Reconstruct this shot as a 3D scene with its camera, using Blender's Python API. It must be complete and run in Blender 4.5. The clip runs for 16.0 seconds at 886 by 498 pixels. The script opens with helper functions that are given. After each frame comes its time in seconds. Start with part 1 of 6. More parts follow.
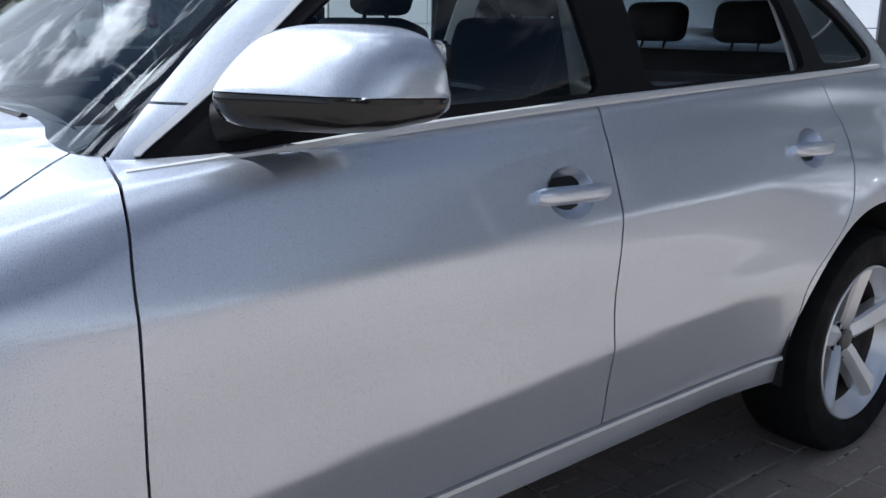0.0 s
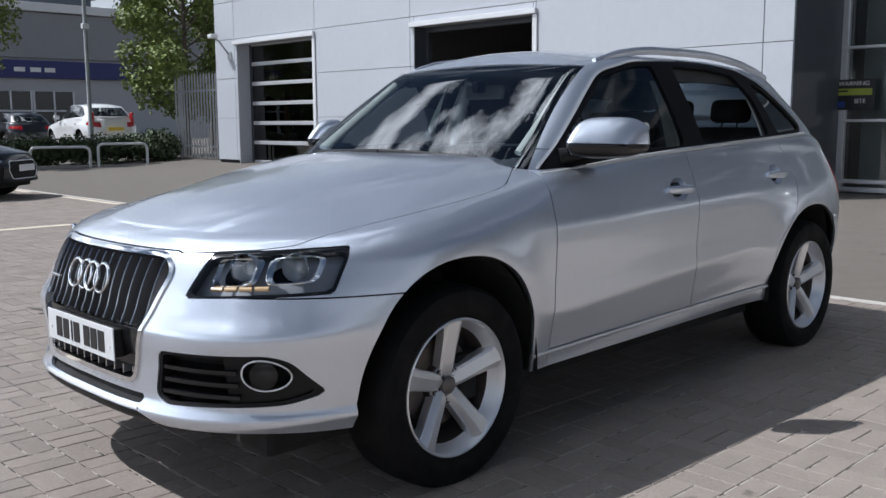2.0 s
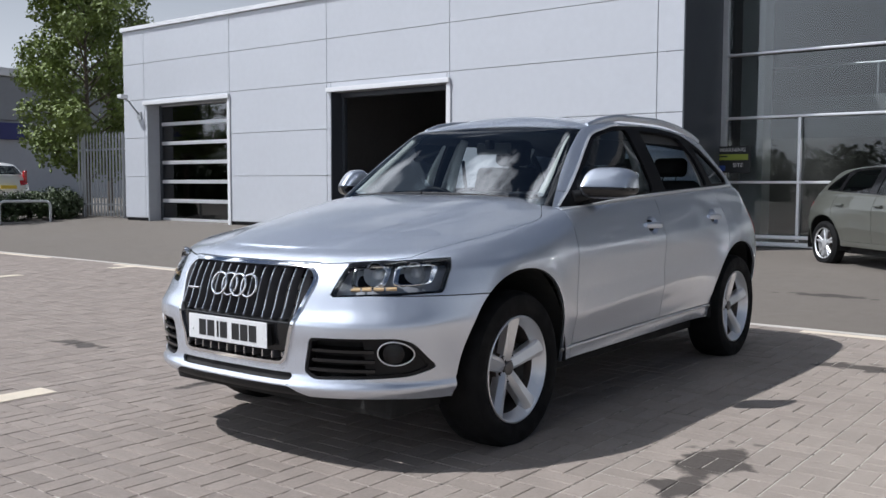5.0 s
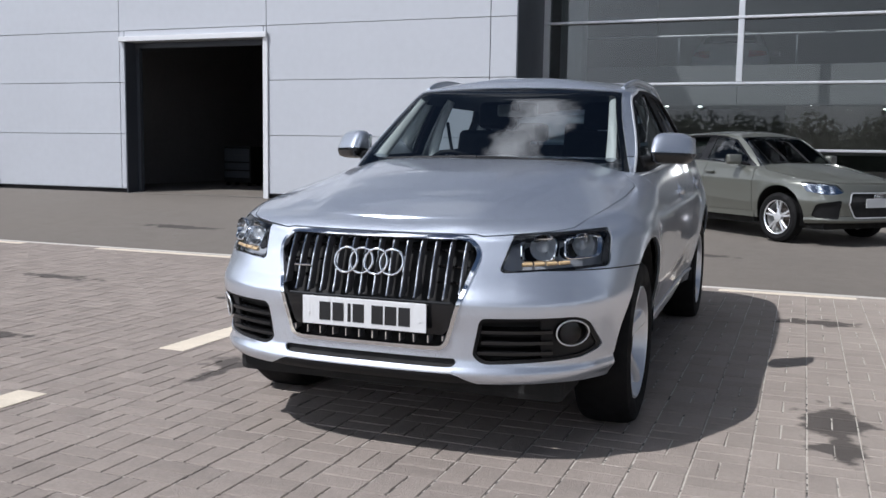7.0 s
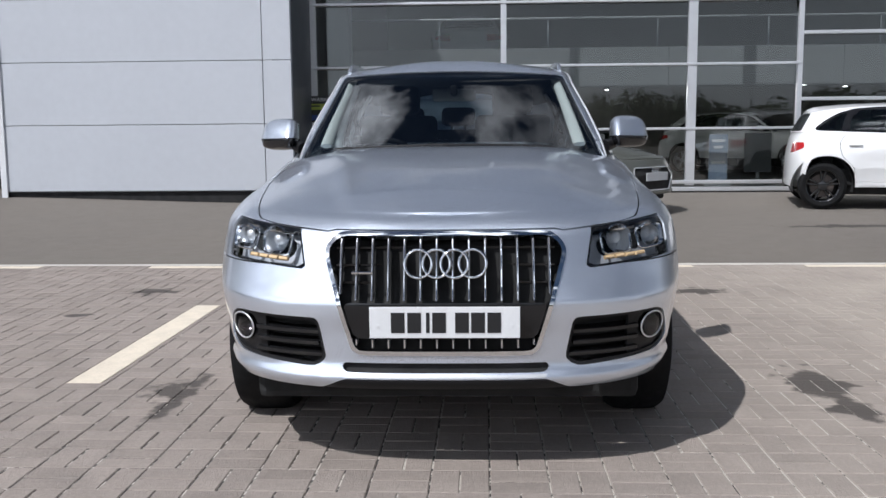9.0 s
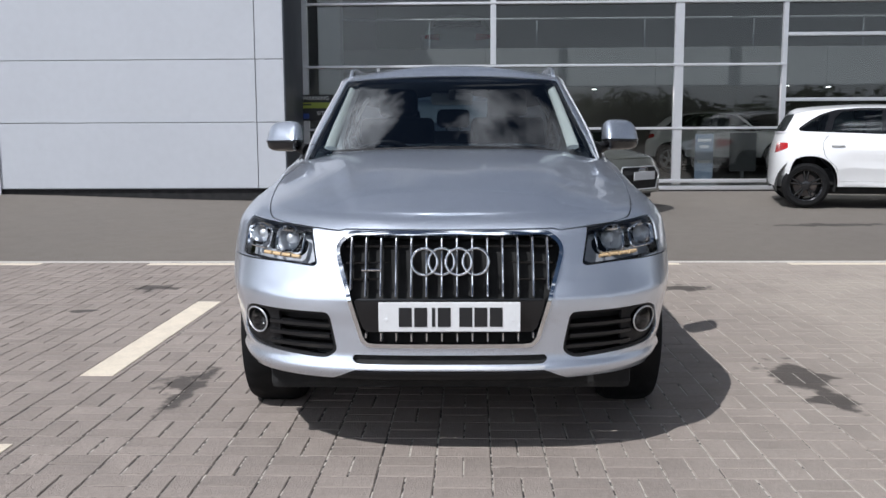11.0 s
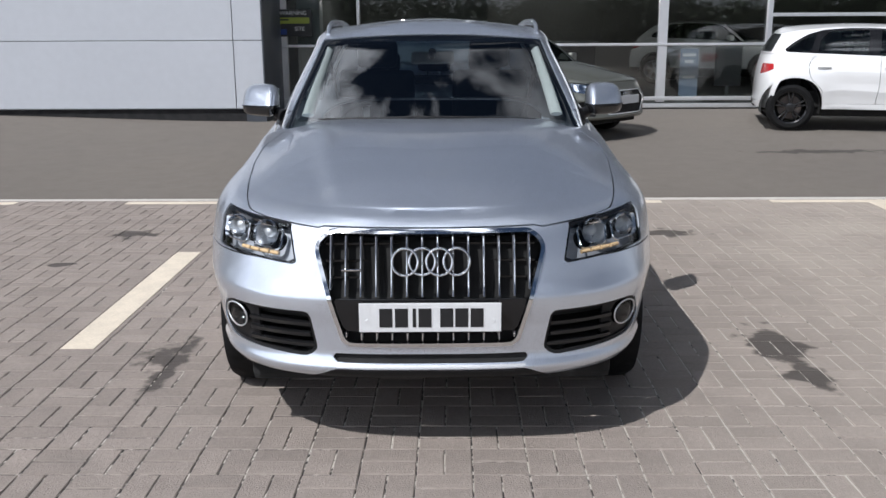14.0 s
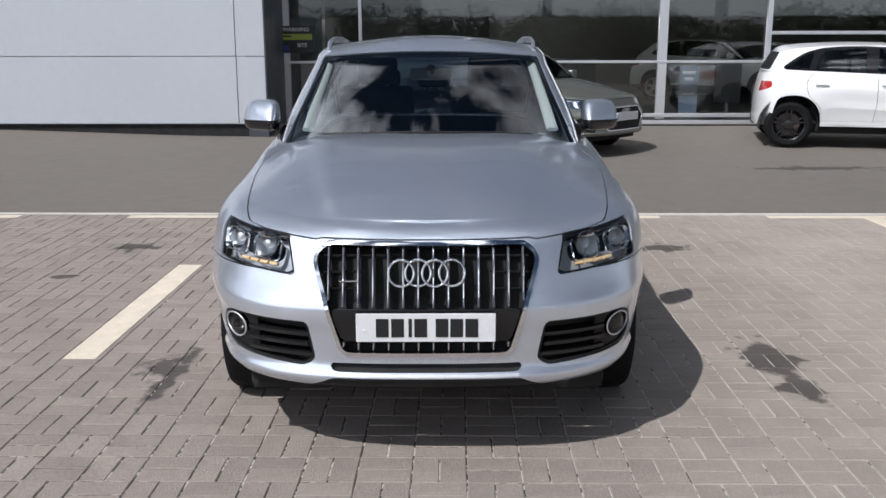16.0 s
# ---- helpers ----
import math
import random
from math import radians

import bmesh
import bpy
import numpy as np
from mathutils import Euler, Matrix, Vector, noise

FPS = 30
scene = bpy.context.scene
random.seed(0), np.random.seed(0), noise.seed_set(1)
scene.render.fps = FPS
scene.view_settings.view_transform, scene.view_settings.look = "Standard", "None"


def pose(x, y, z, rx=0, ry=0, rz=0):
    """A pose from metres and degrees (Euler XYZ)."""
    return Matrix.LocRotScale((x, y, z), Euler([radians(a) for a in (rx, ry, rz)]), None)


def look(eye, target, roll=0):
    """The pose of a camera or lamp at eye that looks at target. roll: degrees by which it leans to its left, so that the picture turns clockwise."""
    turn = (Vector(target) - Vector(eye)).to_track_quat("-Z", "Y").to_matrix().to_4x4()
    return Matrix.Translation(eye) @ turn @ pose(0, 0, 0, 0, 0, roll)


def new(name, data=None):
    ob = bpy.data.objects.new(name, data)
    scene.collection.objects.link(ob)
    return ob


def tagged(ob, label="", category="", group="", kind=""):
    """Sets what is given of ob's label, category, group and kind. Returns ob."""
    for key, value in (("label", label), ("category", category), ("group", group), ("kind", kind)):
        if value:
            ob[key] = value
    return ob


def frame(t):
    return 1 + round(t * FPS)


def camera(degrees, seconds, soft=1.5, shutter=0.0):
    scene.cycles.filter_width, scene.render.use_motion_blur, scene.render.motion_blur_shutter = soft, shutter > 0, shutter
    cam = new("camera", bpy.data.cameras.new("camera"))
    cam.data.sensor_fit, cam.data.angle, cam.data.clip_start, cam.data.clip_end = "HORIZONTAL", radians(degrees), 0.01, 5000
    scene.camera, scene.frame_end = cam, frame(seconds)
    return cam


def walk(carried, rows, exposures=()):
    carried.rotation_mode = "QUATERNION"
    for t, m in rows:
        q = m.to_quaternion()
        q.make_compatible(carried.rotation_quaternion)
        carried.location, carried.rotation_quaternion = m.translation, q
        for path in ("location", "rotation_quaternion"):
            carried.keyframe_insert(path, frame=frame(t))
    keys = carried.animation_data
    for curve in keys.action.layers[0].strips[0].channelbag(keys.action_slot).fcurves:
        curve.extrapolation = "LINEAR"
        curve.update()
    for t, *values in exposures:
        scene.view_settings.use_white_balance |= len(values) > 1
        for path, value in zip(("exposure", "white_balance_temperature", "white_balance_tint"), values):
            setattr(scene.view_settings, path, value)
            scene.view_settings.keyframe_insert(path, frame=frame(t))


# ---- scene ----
cam = camera(51.3, 16.0)
PATH = [
    (0, (2.129, 1.001, 1.304), (0.634, 2.246, 0.841), 1.0),
    (0.5, (2.427, 0.421, 1.3), (0.937, 1.67, 0.83), -0.3),
    (0.7, (2.504, 0.153, 1.285), (1.027, 1.433, 0.857), -0.5),
    (1, (2.69, -0.174, 1.307), (1.215, 1.109, 0.884), -0.8),
    (1.5, (2.965, -0.736, 1.3), (1.512, 0.596, 0.963), -0.5),
    (2, (3.122, -1.287, 1.297), (1.699, 0.092, 1.022), -0.3),
    (2.5, (3.352, -1.762, 1.297), (1.961, -0.345, 1.062), -0.5),
    (2.8, (3.433, -1.989, 1.295), (2.055, -0.556, 1.079), -0.6),
    (3, (3.445, -2.093, 1.292), (2.075, -0.652, 1.078), 0.0),
    (3.5, (3.538, -2.255, 1.289), (2.184, -0.794, 1.107), 0.0),
    (3.7, (3.571, -2.27, 1.279), (2.219, -0.807, 1.105), -0.2),
    (5.8, (2.729, -2.808, 1.203), (1.622, -1.15, 1.039), 1.4),
    (6, (2.576, -2.852, 1.231), (1.503, -1.176, 1.043), 1.7),
    (6.5, (2.051, -3.078, 1.23), (1.12, -1.321, 1.025), 1.7),
    (7, (1.541, -3.146, 1.207), (0.82, -1.292, 0.991), 0.9),
    (7.5, (1.072, -3.216, 1.202), (0.554, -1.298, 0.974), 0.7),
    (8, (0.64, -3.177, 1.2), (0.297, -1.221, 0.965), -0.3),
    (8.5, (0.346, -3.066, 1.203), (0.157, -1.09, 0.963), -1.5),
    (9, (0.142, -3.139, 1.225), (0.05, -1.157, 0.976), -0.5),
    (11.3, (0.056, -3.337, 1.269), (0.007, -1.355, 1.011), -0.2),
    (11.5, (0.034, -3.317, 1.318), (0.006, -1.336, 1.047), -0.1),
    (12, (0.04, -3.276, 1.423), (0.029, -1.303, 1.1), -0.1),
    (12.5, (0.045, -3.239, 1.522), (0.048, -1.276, 1.137), -0.6),
    (13, (0.06, -3.22, 1.583), (0.065, -1.266, 1.156), -0.7),
    (13.5, (0.086, -3.221, 1.614), (0.071, -1.274, 1.156), -0.6),
    (14, (0.088, -3.229, 1.616), (0.064, -1.285, 1.143), -0.3),
    (14.5, (0.087, -3.254, 1.616), (0.045, -1.309, 1.153), -0.5),
    (15, (0.098, -3.281, 1.619), (0.058, -1.333, 1.166), -0.3),
    (15.5, (0.108, -3.291, 1.614), (0.077, -1.342, 1.169), -0.1),
    (16, (0.112, -3.299, 1.616), (0.084, -1.348, 1.177), -0.1),
]
walk(cam, [(t, look(eye, target, roll)) for t, eye, target, roll in PATH],
     exposures=((0, 0.34, 5820, 10), (0.5, -0.10, 5820, 10), (1.0, -0.25, 5820, 10), (1.5, -0.26, 5880, 10), (2.0, -0.13, 5960, 10), (3.0, -0.05, 6050, 10), (7.0, -0.12, 6080, 12), (9.0, -0.12, 6080, 11), (16.0, -0.20, 6150, 11)))

# ---- light ----
SUN_TO = Vector((0.53, 0.52, -1.0)).normalized()      # the way the sunlight travels
world = bpy.data.worlds.new("world")
scene.world = world
world.use_nodes = True
wn, wl = world.node_tree.nodes, world.node_tree.links
wn.clear()
w_out, w_bg = wn.new("ShaderNodeOutputWorld"), wn.new("ShaderNodeBackground")
w_sky = wn.new("ShaderNodeTexSky")
w_sky.sky_type, w_sky.sun_disc = "NISHITA", False
w_sky.sun_elevation = math.asin(-SUN_TO.z)
w_sky.sun_rotation = math.atan2(-SUN_TO.x, -SUN_TO.y)
w_geo, w_map = wn.new("ShaderNodeTexCoord"), wn.new("ShaderNodeMapping")
w_map.inputs["Scale"].default_value, w_map.inputs["Location"].default_value = (1.0, 1.2, 1.9), (8.8, 18.2, 13.4)
w_noise, w_ramp, w_mix = wn.new("ShaderNodeTexNoise"), wn.new("ShaderNodeValToRGB"), wn.new("ShaderNodeMix")
w_noise.inputs["Scale"].default_value, w_noise.inputs["Detail"].default_value = 4.5, 9
w_noise.inputs["Roughness"].default_value = 0.55
w_ramp.color_ramp.elements[0].position, w_ramp.color_ramp.elements[1].position = 0.53, 0.65
w_mix.data_type = "RGBA"
# clouds are brightest round the sun
w_dot, w_near, w_white = wn.new("ShaderNodeVectorMath"), wn.new("ShaderNodeMapRange"), wn.new("ShaderNodeVectorMath")
w_dot.operation, w_white.operation = "DOT_PRODUCT", "SCALE"
w_dot.inputs[1].default_value = -SUN_TO
w_near.interpolation_type = "SMOOTHSTEP"
w_near.inputs["From Min"].default_value, w_near.inputs["From Max"].default_value = 0.45, 1.0
w_near.inputs["To Min"].default_value, w_near.inputs["To Max"].default_value = 0.9, 11.5
w_white.inputs[0].default_value = (25.0, 25.8, 27.0)
wl.new(w_geo.outputs["Generated"], w_dot.inputs[0])
wl.new(w_dot.outputs["Value"], w_near.inputs["Value"])
wl.new(w_white.outputs["Vector"], w_mix.inputs["B"])
wl.new(w_geo.outputs["Generated"], w_map.inputs["Vector"])
wl.new(w_map.outputs["Vector"], w_noise.inputs["Vector"])
wl.new(w_noise.outputs["Fac"], w_ramp.inputs["Fac"])
w_sep, w_low, w_max = wn.new("ShaderNodeSeparateXYZ"), wn.new("ShaderNodeMapRange"), wn.new("ShaderNodeMath")
w_low.inputs["From Min"].default_value, w_low.inputs["From Max"].default_value = 0.06, 0.50
w_low.inputs["To Min"].default_value, w_low.inputs["To Max"].default_value = 0.85, 0.0       # milky towards the horizon
w_max.operation = "MAXIMUM"
wl.new(w_geo.outputs["Generated"], w_sep.inputs[0])
wl.new(w_sep.outputs["Z"], w_low.inputs["Value"])
wl.new(w_ramp.outputs["Color"], w_max.inputs[0])
wl.new(w_low.outputs["Result"], w_max.inputs[1])
w_glow = wn.new("ShaderNodeMath")
w_glow.operation = "MULTIPLY_ADD"
w_glow.inputs[1].default_value = 1.3
wl.new(w_low.outputs["Result"], w_glow.inputs[0])
wl.new(w_near.outputs["Result"], w_glow.inputs[2])
wl.new(w_glow.outputs[0], w_white.inputs["Scale"])
wl.new(w_max.outputs[0], w_mix.inputs["Factor"])
w_blue = wn.new("ShaderNodeVectorMath")
w_blue.operation = "SCALE"
w_blue.inputs["Scale"].default_value = 2.0
wl.new(w_sky.outputs["Color"], w_blue.inputs[0])
wl.new(w_blue.outputs["Vector"], w_mix.inputs["A"])
wl.new(w_mix.outputs["Result"], w_bg.inputs["Color"])
wl.new(w_bg.outputs["Background"], w_out.inputs["Surface"])
w_bg.inputs["Strength"].default_value = 0.0175
w_sky.dust_density, w_sky.ozone_density = 0.4, 2.0
sun = new("sun", bpy.data.lights.new("sun", "SUN"))
sun.data.energy, sun.data.angle, sun.data.color = 4.8, radians(0.53), (1.0, 0.97, 0.93)
sun.matrix_world = SUN_TO.to_track_quat("-Z", "Y").to_matrix().to_4x4()
scene.view_settings.exposure = 0.0


# ---- materials ----
def mat(name, color, rough=0.5, metal=0.0, var=0.0, scale=8.0, bump=0.0, bump_scale=60.0, coat=0.0, spec=0.5, detail=5, per_piece=0.0, emit=None):
    """A procedural surface: base colour with blotches at two scales, grain relief, and a shift per piece."""
    m = bpy.data.materials.new(name)
    m.use_nodes = True
    n, l = m.node_tree.nodes, m.node_tree.links
    b = n["Principled BSDF"]
    b.inputs["Base Color"].default_value = (*color, 1)
    b.inputs["Roughness"].default_value, b.inputs["Metallic"].default_value = rough, metal
    b.inputs["Coat Weight"].default_value, b.inputs["Coat Roughness"].default_value = coat, 0.03
    b.inputs["Specular IOR Level"].default_value = spec
    if emit:
        b.inputs["Emission Color"].default_value, b.inputs["Emission Strength"].default_value = (*emit[0], 1), emit[1]
    tc = n.new("ShaderNodeTexCoord")
    if var or per_piece:
        big, small, add, hue = n.new("ShaderNodeTexNoise"), n.new("ShaderNodeTexNoise"), n.new("ShaderNodeMath"), n.new("ShaderNodeHueSaturation")
        big.inputs["Scale"].default_value, small.inputs["Scale"].default_value = scale, scale * 11
        big.inputs["Detail"].default_value = small.inputs["Detail"].default_value = detail
        l.new(tc.outputs["Object"], big.inputs["Vector"])
        l.new(tc.outputs["Object"], small.inputs["Vector"])
        add.operation = "ADD"
        l.new(big.outputs["Fac"], add.inputs[0])
        l.new(small.outputs["Fac"], add.inputs[1])
        span = n.new("ShaderNodeMapRange")
        span.inputs["From Min"].default_value, span.inputs["From Max"].default_value = 0.6, 1.4
        span.inputs["To Min"].default_value, span.inputs["To Max"].default_value = 1 - var, 1 + var
        l.new(add.outputs[0], span.inputs["Value"])
        value = span.outputs["Result"]
        if per_piece:
            info, isl, both, shift, times = n.new("ShaderNodeObjectInfo"), n.new("ShaderNodeNewGeometry"), n.new("ShaderNodeMath"), n.new("ShaderNodeMapRange"), n.new("ShaderNodeMath")
            both.operation, times.operation = "ADD", "MULTIPLY"
            l.new(info.outputs["Random"], both.inputs[0])
            l.new(isl.outputs["Random Per Island"], both.inputs[1])
            shift.inputs["From Max"].default_value = 2.0
            shift.inputs["To Min"].default_value, shift.inputs["To Max"].default_value = 1 - per_piece, 1 + per_piece
            l.new(both.outputs[0], shift.inputs["Value"])
            l.new(shift.outputs["Result"], times.inputs[0])
            l.new(value, times.inputs[1])
            value = times.outputs[0]
        hue.inputs["Color"].default_value = (*color, 1)
        l.new(value, hue.inputs["Value"])
        l.new(hue.outputs["Color"], b.inputs["Base Color"])
        rr = n.new("ShaderNodeMapRange")
        rr.inputs["From Min"].default_value, rr.inputs["From Max"].default_value = 0.3, 0.7
        rr.inputs["To Min"].default_value, rr.inputs["To Max"].default_value = max(0.02, rough * (1 - var)), min(1, rough * (1 + var))
        l.new(big.outputs["Fac"], rr.inputs["Value"])
        l.new(rr.outputs["Result"], b.inputs["Roughness"])
    if bump:
        grain, bp = n.new("ShaderNodeTexNoise"), n.new("ShaderNodeBump")
        grain.inputs["Scale"].default_value, grain.inputs["Detail"].default_value = bump_scale, 6
        bp.inputs["Strength"].default_value, bp.inputs["Distance"].default_value = bump, 0.01
        l.new(tc.outputs["Object"], grain.inputs["Vector"])
        l.new(grain.outputs["Fac"], bp.inputs["Height"])
        l.new(bp.outputs["Normal"], b.inputs["Normal"])
    return m


def glass(name, tint, rough=0.0, ior=1.5):
    """A thin pane: clear body of that tint, with a Fresnel gloss."""
    m = bpy.data.materials.new(name)
    m.use_nodes = True
    n, l = m.node_tree.nodes, m.node_tree.links
    n.clear()
    out, mix, fr, tr, gl = (n.new("ShaderNode" + k) for k in ("OutputMaterial", "MixShader", "Fresnel", "BsdfTransparent", "BsdfGlossy"))
    fr.inputs["IOR"].default_value = ior
    tr.inputs["Color"].default_value = (*tint, 1)
    gl.inputs["Roughness"].default_value = rough
    l.new(fr.outputs[0], mix.inputs[0])
    l.new(tr.outputs[0], mix.inputs[1])
    l.new(gl.outputs[0], mix.inputs[2])
    l.new(mix.outputs[0], out.inputs[0])
    return m


def car_paint(name, color, metal, rough=0.32, haze=0.0):
    """Metallic paint: bright flakes, a share of them tilted (haze), fine sparkle, and a clear coat with a little dust."""
    m = mat(name, color, rough, metal, coat=1.0)
    n, l = m.node_tree.nodes, m.node_tree.links
    b = n["Principled BSDF"]
    tc, fl, mr = n.new("ShaderNodeTexCoord"), n.new("ShaderNodeTexNoise"), n.new("ShaderNodeMapRange")
    fl.inputs["Scale"].default_value, fl.inputs["Detail"].default_value = 900, 2
    mr.inputs["To Min"].default_value, mr.inputs["To Max"].default_value = rough - 0.03, rough + 0.03
    l.new(tc.outputs["Object"], fl.inputs["Vector"])
    l.new(fl.outputs["Fac"], mr.inputs["Value"])
    l.new(mr.outputs["Result"], b.inputs["Roughness"])
    dust, dr = n.new("ShaderNodeTexNoise"), n.new("ShaderNodeMapRange")
    dust.inputs["Scale"].default_value, dust.inputs["Detail"].default_value = 5, 6
    dr.inputs["To Min"].default_value, dr.inputs["To Max"].default_value = 0.01, 0.05
    l.new(tc.outputs["Object"], dust.inputs["Vector"])
    l.new(dust.outputs["Fac"], dr.inputs["Value"])
    l.new(dr.outputs["Result"], b.inputs["Coat Roughness"])
    if haze:
        wide, mix = n.new("ShaderNodeBsdfPrincipled"), n.new("ShaderNodeMixShader")
        wide.inputs["Base Color"].default_value = (*color, 1)
        wide.inputs["Roughness"].default_value, wide.inputs["Metallic"].default_value = rough + 0.33, metal
        wide.inputs["Coat Weight"].default_value = 1.0
        l.new(dr.outputs["Result"], wide.inputs["Coat Roughness"])
        mix.inputs[0].default_value = haze
        l.new(b.outputs[0], mix.inputs[1])
        l.new(wide.outputs[0], mix.inputs[2])
        l.new(mix.outputs[0], n["Material Output"].inputs["Surface"])
    return m


M_SILVER = car_paint("silver_paint", (0.70, 0.745, 0.825), 0.95, 0.28, 0.32)
M_GREYGREEN = car_paint("grey_green_paint", (0.135, 0.14, 0.122), 0.4, 0.3)
M_WHITE_PAINT = car_paint("white_paint", (0.80, 0.80, 0.80), 0.0, 0.3)
M_BLACK_PAINT = car_paint("black_paint", (0.012, 0.012, 0.014), 0.0, 0.3)
M_BLACK_GLOSS = mat("black_gloss", (0.010, 0.010, 0.011), 0.12)
M_BLACK_PLASTIC = mat("black_plastic", (0.011, 0.011, 0.012), 0.5, spec=0.25, var=0.15, bump=0.1, bump_scale=400)
M_DARK = mat("dark_underside_and_gap_shade", (0.012, 0.012, 0.012), 0.9, var=0.2)
M_CHROME = mat("chrome", (0.78, 0.79, 0.80), 0.08, 1.0)
M_SATIN = mat("satin_aluminium", (0.72, 0.73, 0.74), 0.45, 0.6, var=0.05)
M_ALLOY = mat("alloy_wheel", (0.82, 0.83, 0.85), 0.34, 0.7, var=0.04, scale=20, coat=0.4)
M_TYRE = mat("tyre_rubber", (0.008, 0.008, 0.0085), 0.85, spec=0.2, var=0.25, scale=12, bump=0.15, bump_scale=250)
M_SLAT = mat("grey_slat", (0.16, 0.16, 0.17), 0.4, 0.5, var=0.08, scale=20)
M_DISC = mat("brake_disc", (0.13, 0.11, 0.10), 0.5, 0.7, var=0.25, scale=30)
M_CAP = mat("centre_cap_grey", (0.16, 0.15, 0.145), 0.4, 0.5, var=0.1, scale=30)
M_SCREEN = glass("windscreen_glass", (0.40, 0.46, 0.48), 0.0, 1.95)
M_TINT = glass("tinted_glass", (0.46, 0.53, 0.52), 0.0, 1.65)
M_CLEAR = glass("clear_lens", (0.88, 0.90, 0.92))
M_SHOP_GLASS = glass("shopfront_glass", (0.68, 0.71, 0.71), 0.0, 1.78)
M_WORK_GLASS = glass("workshop_door_glass", (0.55, 0.57, 0.57), 0.0, 2.0)
M_SURROUND = mat("window_surround_black", (0.007, 0.007, 0.008), 0.5, spec=0.12)
M_SEAT = mat("seat_cloth", (0.020, 0.020, 0.022), 0.8, var=0.2, bump=0.3, bump_scale=500)
M_DASH = mat("dashboard_plastic", (0.022, 0.022, 0.024), 0.65, var=0.1, bump=0.2, bump_scale=300)
M_TRIM = mat("pale_pillar_trim", (0.55, 0.55, 0.53), 0.7, var=0.05)
M_PANEL = mat("wall_cladding", (0.50, 0.52, 0.56), 0.42, var=0.04, scale=0.7, bump=0.03, bump_scale=9, per_piece=0.02)
M_CAPPING = mat("capping", (0.70, 0.71, 0.73), 0.4, var=0.04, scale=2)
M_DGREY = mat("dark_grey_cladding", (0.055, 0.062, 0.075), 0.45, var=0.08, scale=1.5)
M_SEAM = mat("panel_seam", (0.34, 0.35, 0.37), 0.7, var=0.1)
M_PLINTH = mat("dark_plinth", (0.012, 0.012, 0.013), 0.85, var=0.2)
M_ALU = mat("aluminium_frame", (0.68, 0.69, 0.71), 0.35, 0.6, var=0.05)
M_BLOCK = mat("concrete_block", (0.242, 0.206, 0.181), 0.88, var=0.18, scale=6, bump=0.55, bump_scale=130, per_piece=0.20)
M_LINE = mat("road_paint", (0.62, 0.545, 0.44), 0.8, var=0.16, scale=9, bump=0.3, bump_scale=160)
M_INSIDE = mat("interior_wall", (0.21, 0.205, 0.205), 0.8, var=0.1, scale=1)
M_FLOOR_IN = mat("interior_floor", (0.10, 0.10, 0.10), 0.3, var=0.1, scale=1)
M_CEIL = mat("interior_ceiling", (0.5, 0.5, 0.49), 0.8, var=0.04)
M_BARK = mat("bark", (0.12, 0.095, 0.07), 0.9, var=0.3, scale=10, bump=0.6, bump_scale=40)
M_LEAF = mat("leaf", (0.145, 0.19, 0.040), 0.55, var=0.25, scale=0.8, per_piece=0.35)
M_LEAF2 = mat("hedge_leaf", (0.045, 0.07, 0.022), 0.6, var=0.25, scale=0.8, per_piece=0.35)
M_GALV = mat("galvanised_steel", (0.36, 0.37, 0.38), 0.5, 0.7, var=0.12, scale=4)
M_RED_LENS = mat("red_lens", (0.45, 0.012, 0.015), 0.15, coat=1.0)
M_AMBER = mat("amber_lens", (0.62, 0.44, 0.24), 0.2, coat=1.0)
M_PLATE = mat("plate_white", (0.72, 0.73, 0.74), 0.4, var=0.03)
M_PLATE_Y = mat("plate_yellow", (0.75, 0.55, 0.06), 0.4, var=0.03)
M_INK = mat("black_ink", (0.012, 0.012, 0.013), 0.5)


# ---- mesh tools ----
def link(name, verts, faces, material, parent=None, label="", smooth=None):
    me = bpy.data.meshes.new(name)
    me.from_pydata([tuple(v) for v in verts], [], [tuple(f) for f in faces])
    me.materials.append(material)
    if smooth is not None:
        me.polygons.foreach_set("use_smooth", [True] * len(me.polygons))
        me.set_sharp_from_angle(angle=radians(smooth))
    me.update()
    ob = new(name, me)
    ob.parent = parent
    if label:
        ob["label"] = label
    return ob


def part(name, bm, material, parent=None, label="", smooth=None):
    bmesh.ops.recalc_face_normals(bm, faces=bm.faces)
    me = bpy.data.meshes.new(name)
    bm.to_mesh(me)
    bm.free()
    me.materials.append(material)
    if smooth is not None:
        me.polygons.foreach_set("use_smooth", [True] * len(me.polygons))
        me.set_sharp_from_angle(angle=radians(smooth))
    ob = new(name, me)
    ob.parent = parent
    if label:
        ob["label"] = label
    return ob


def thing(name, m, label, category, group="", kind=""):
    ob = new(name)
    ob.matrix_world = m
    ob.empty_display_size = 0.1
    return tagged(ob, label, category, group, kind)


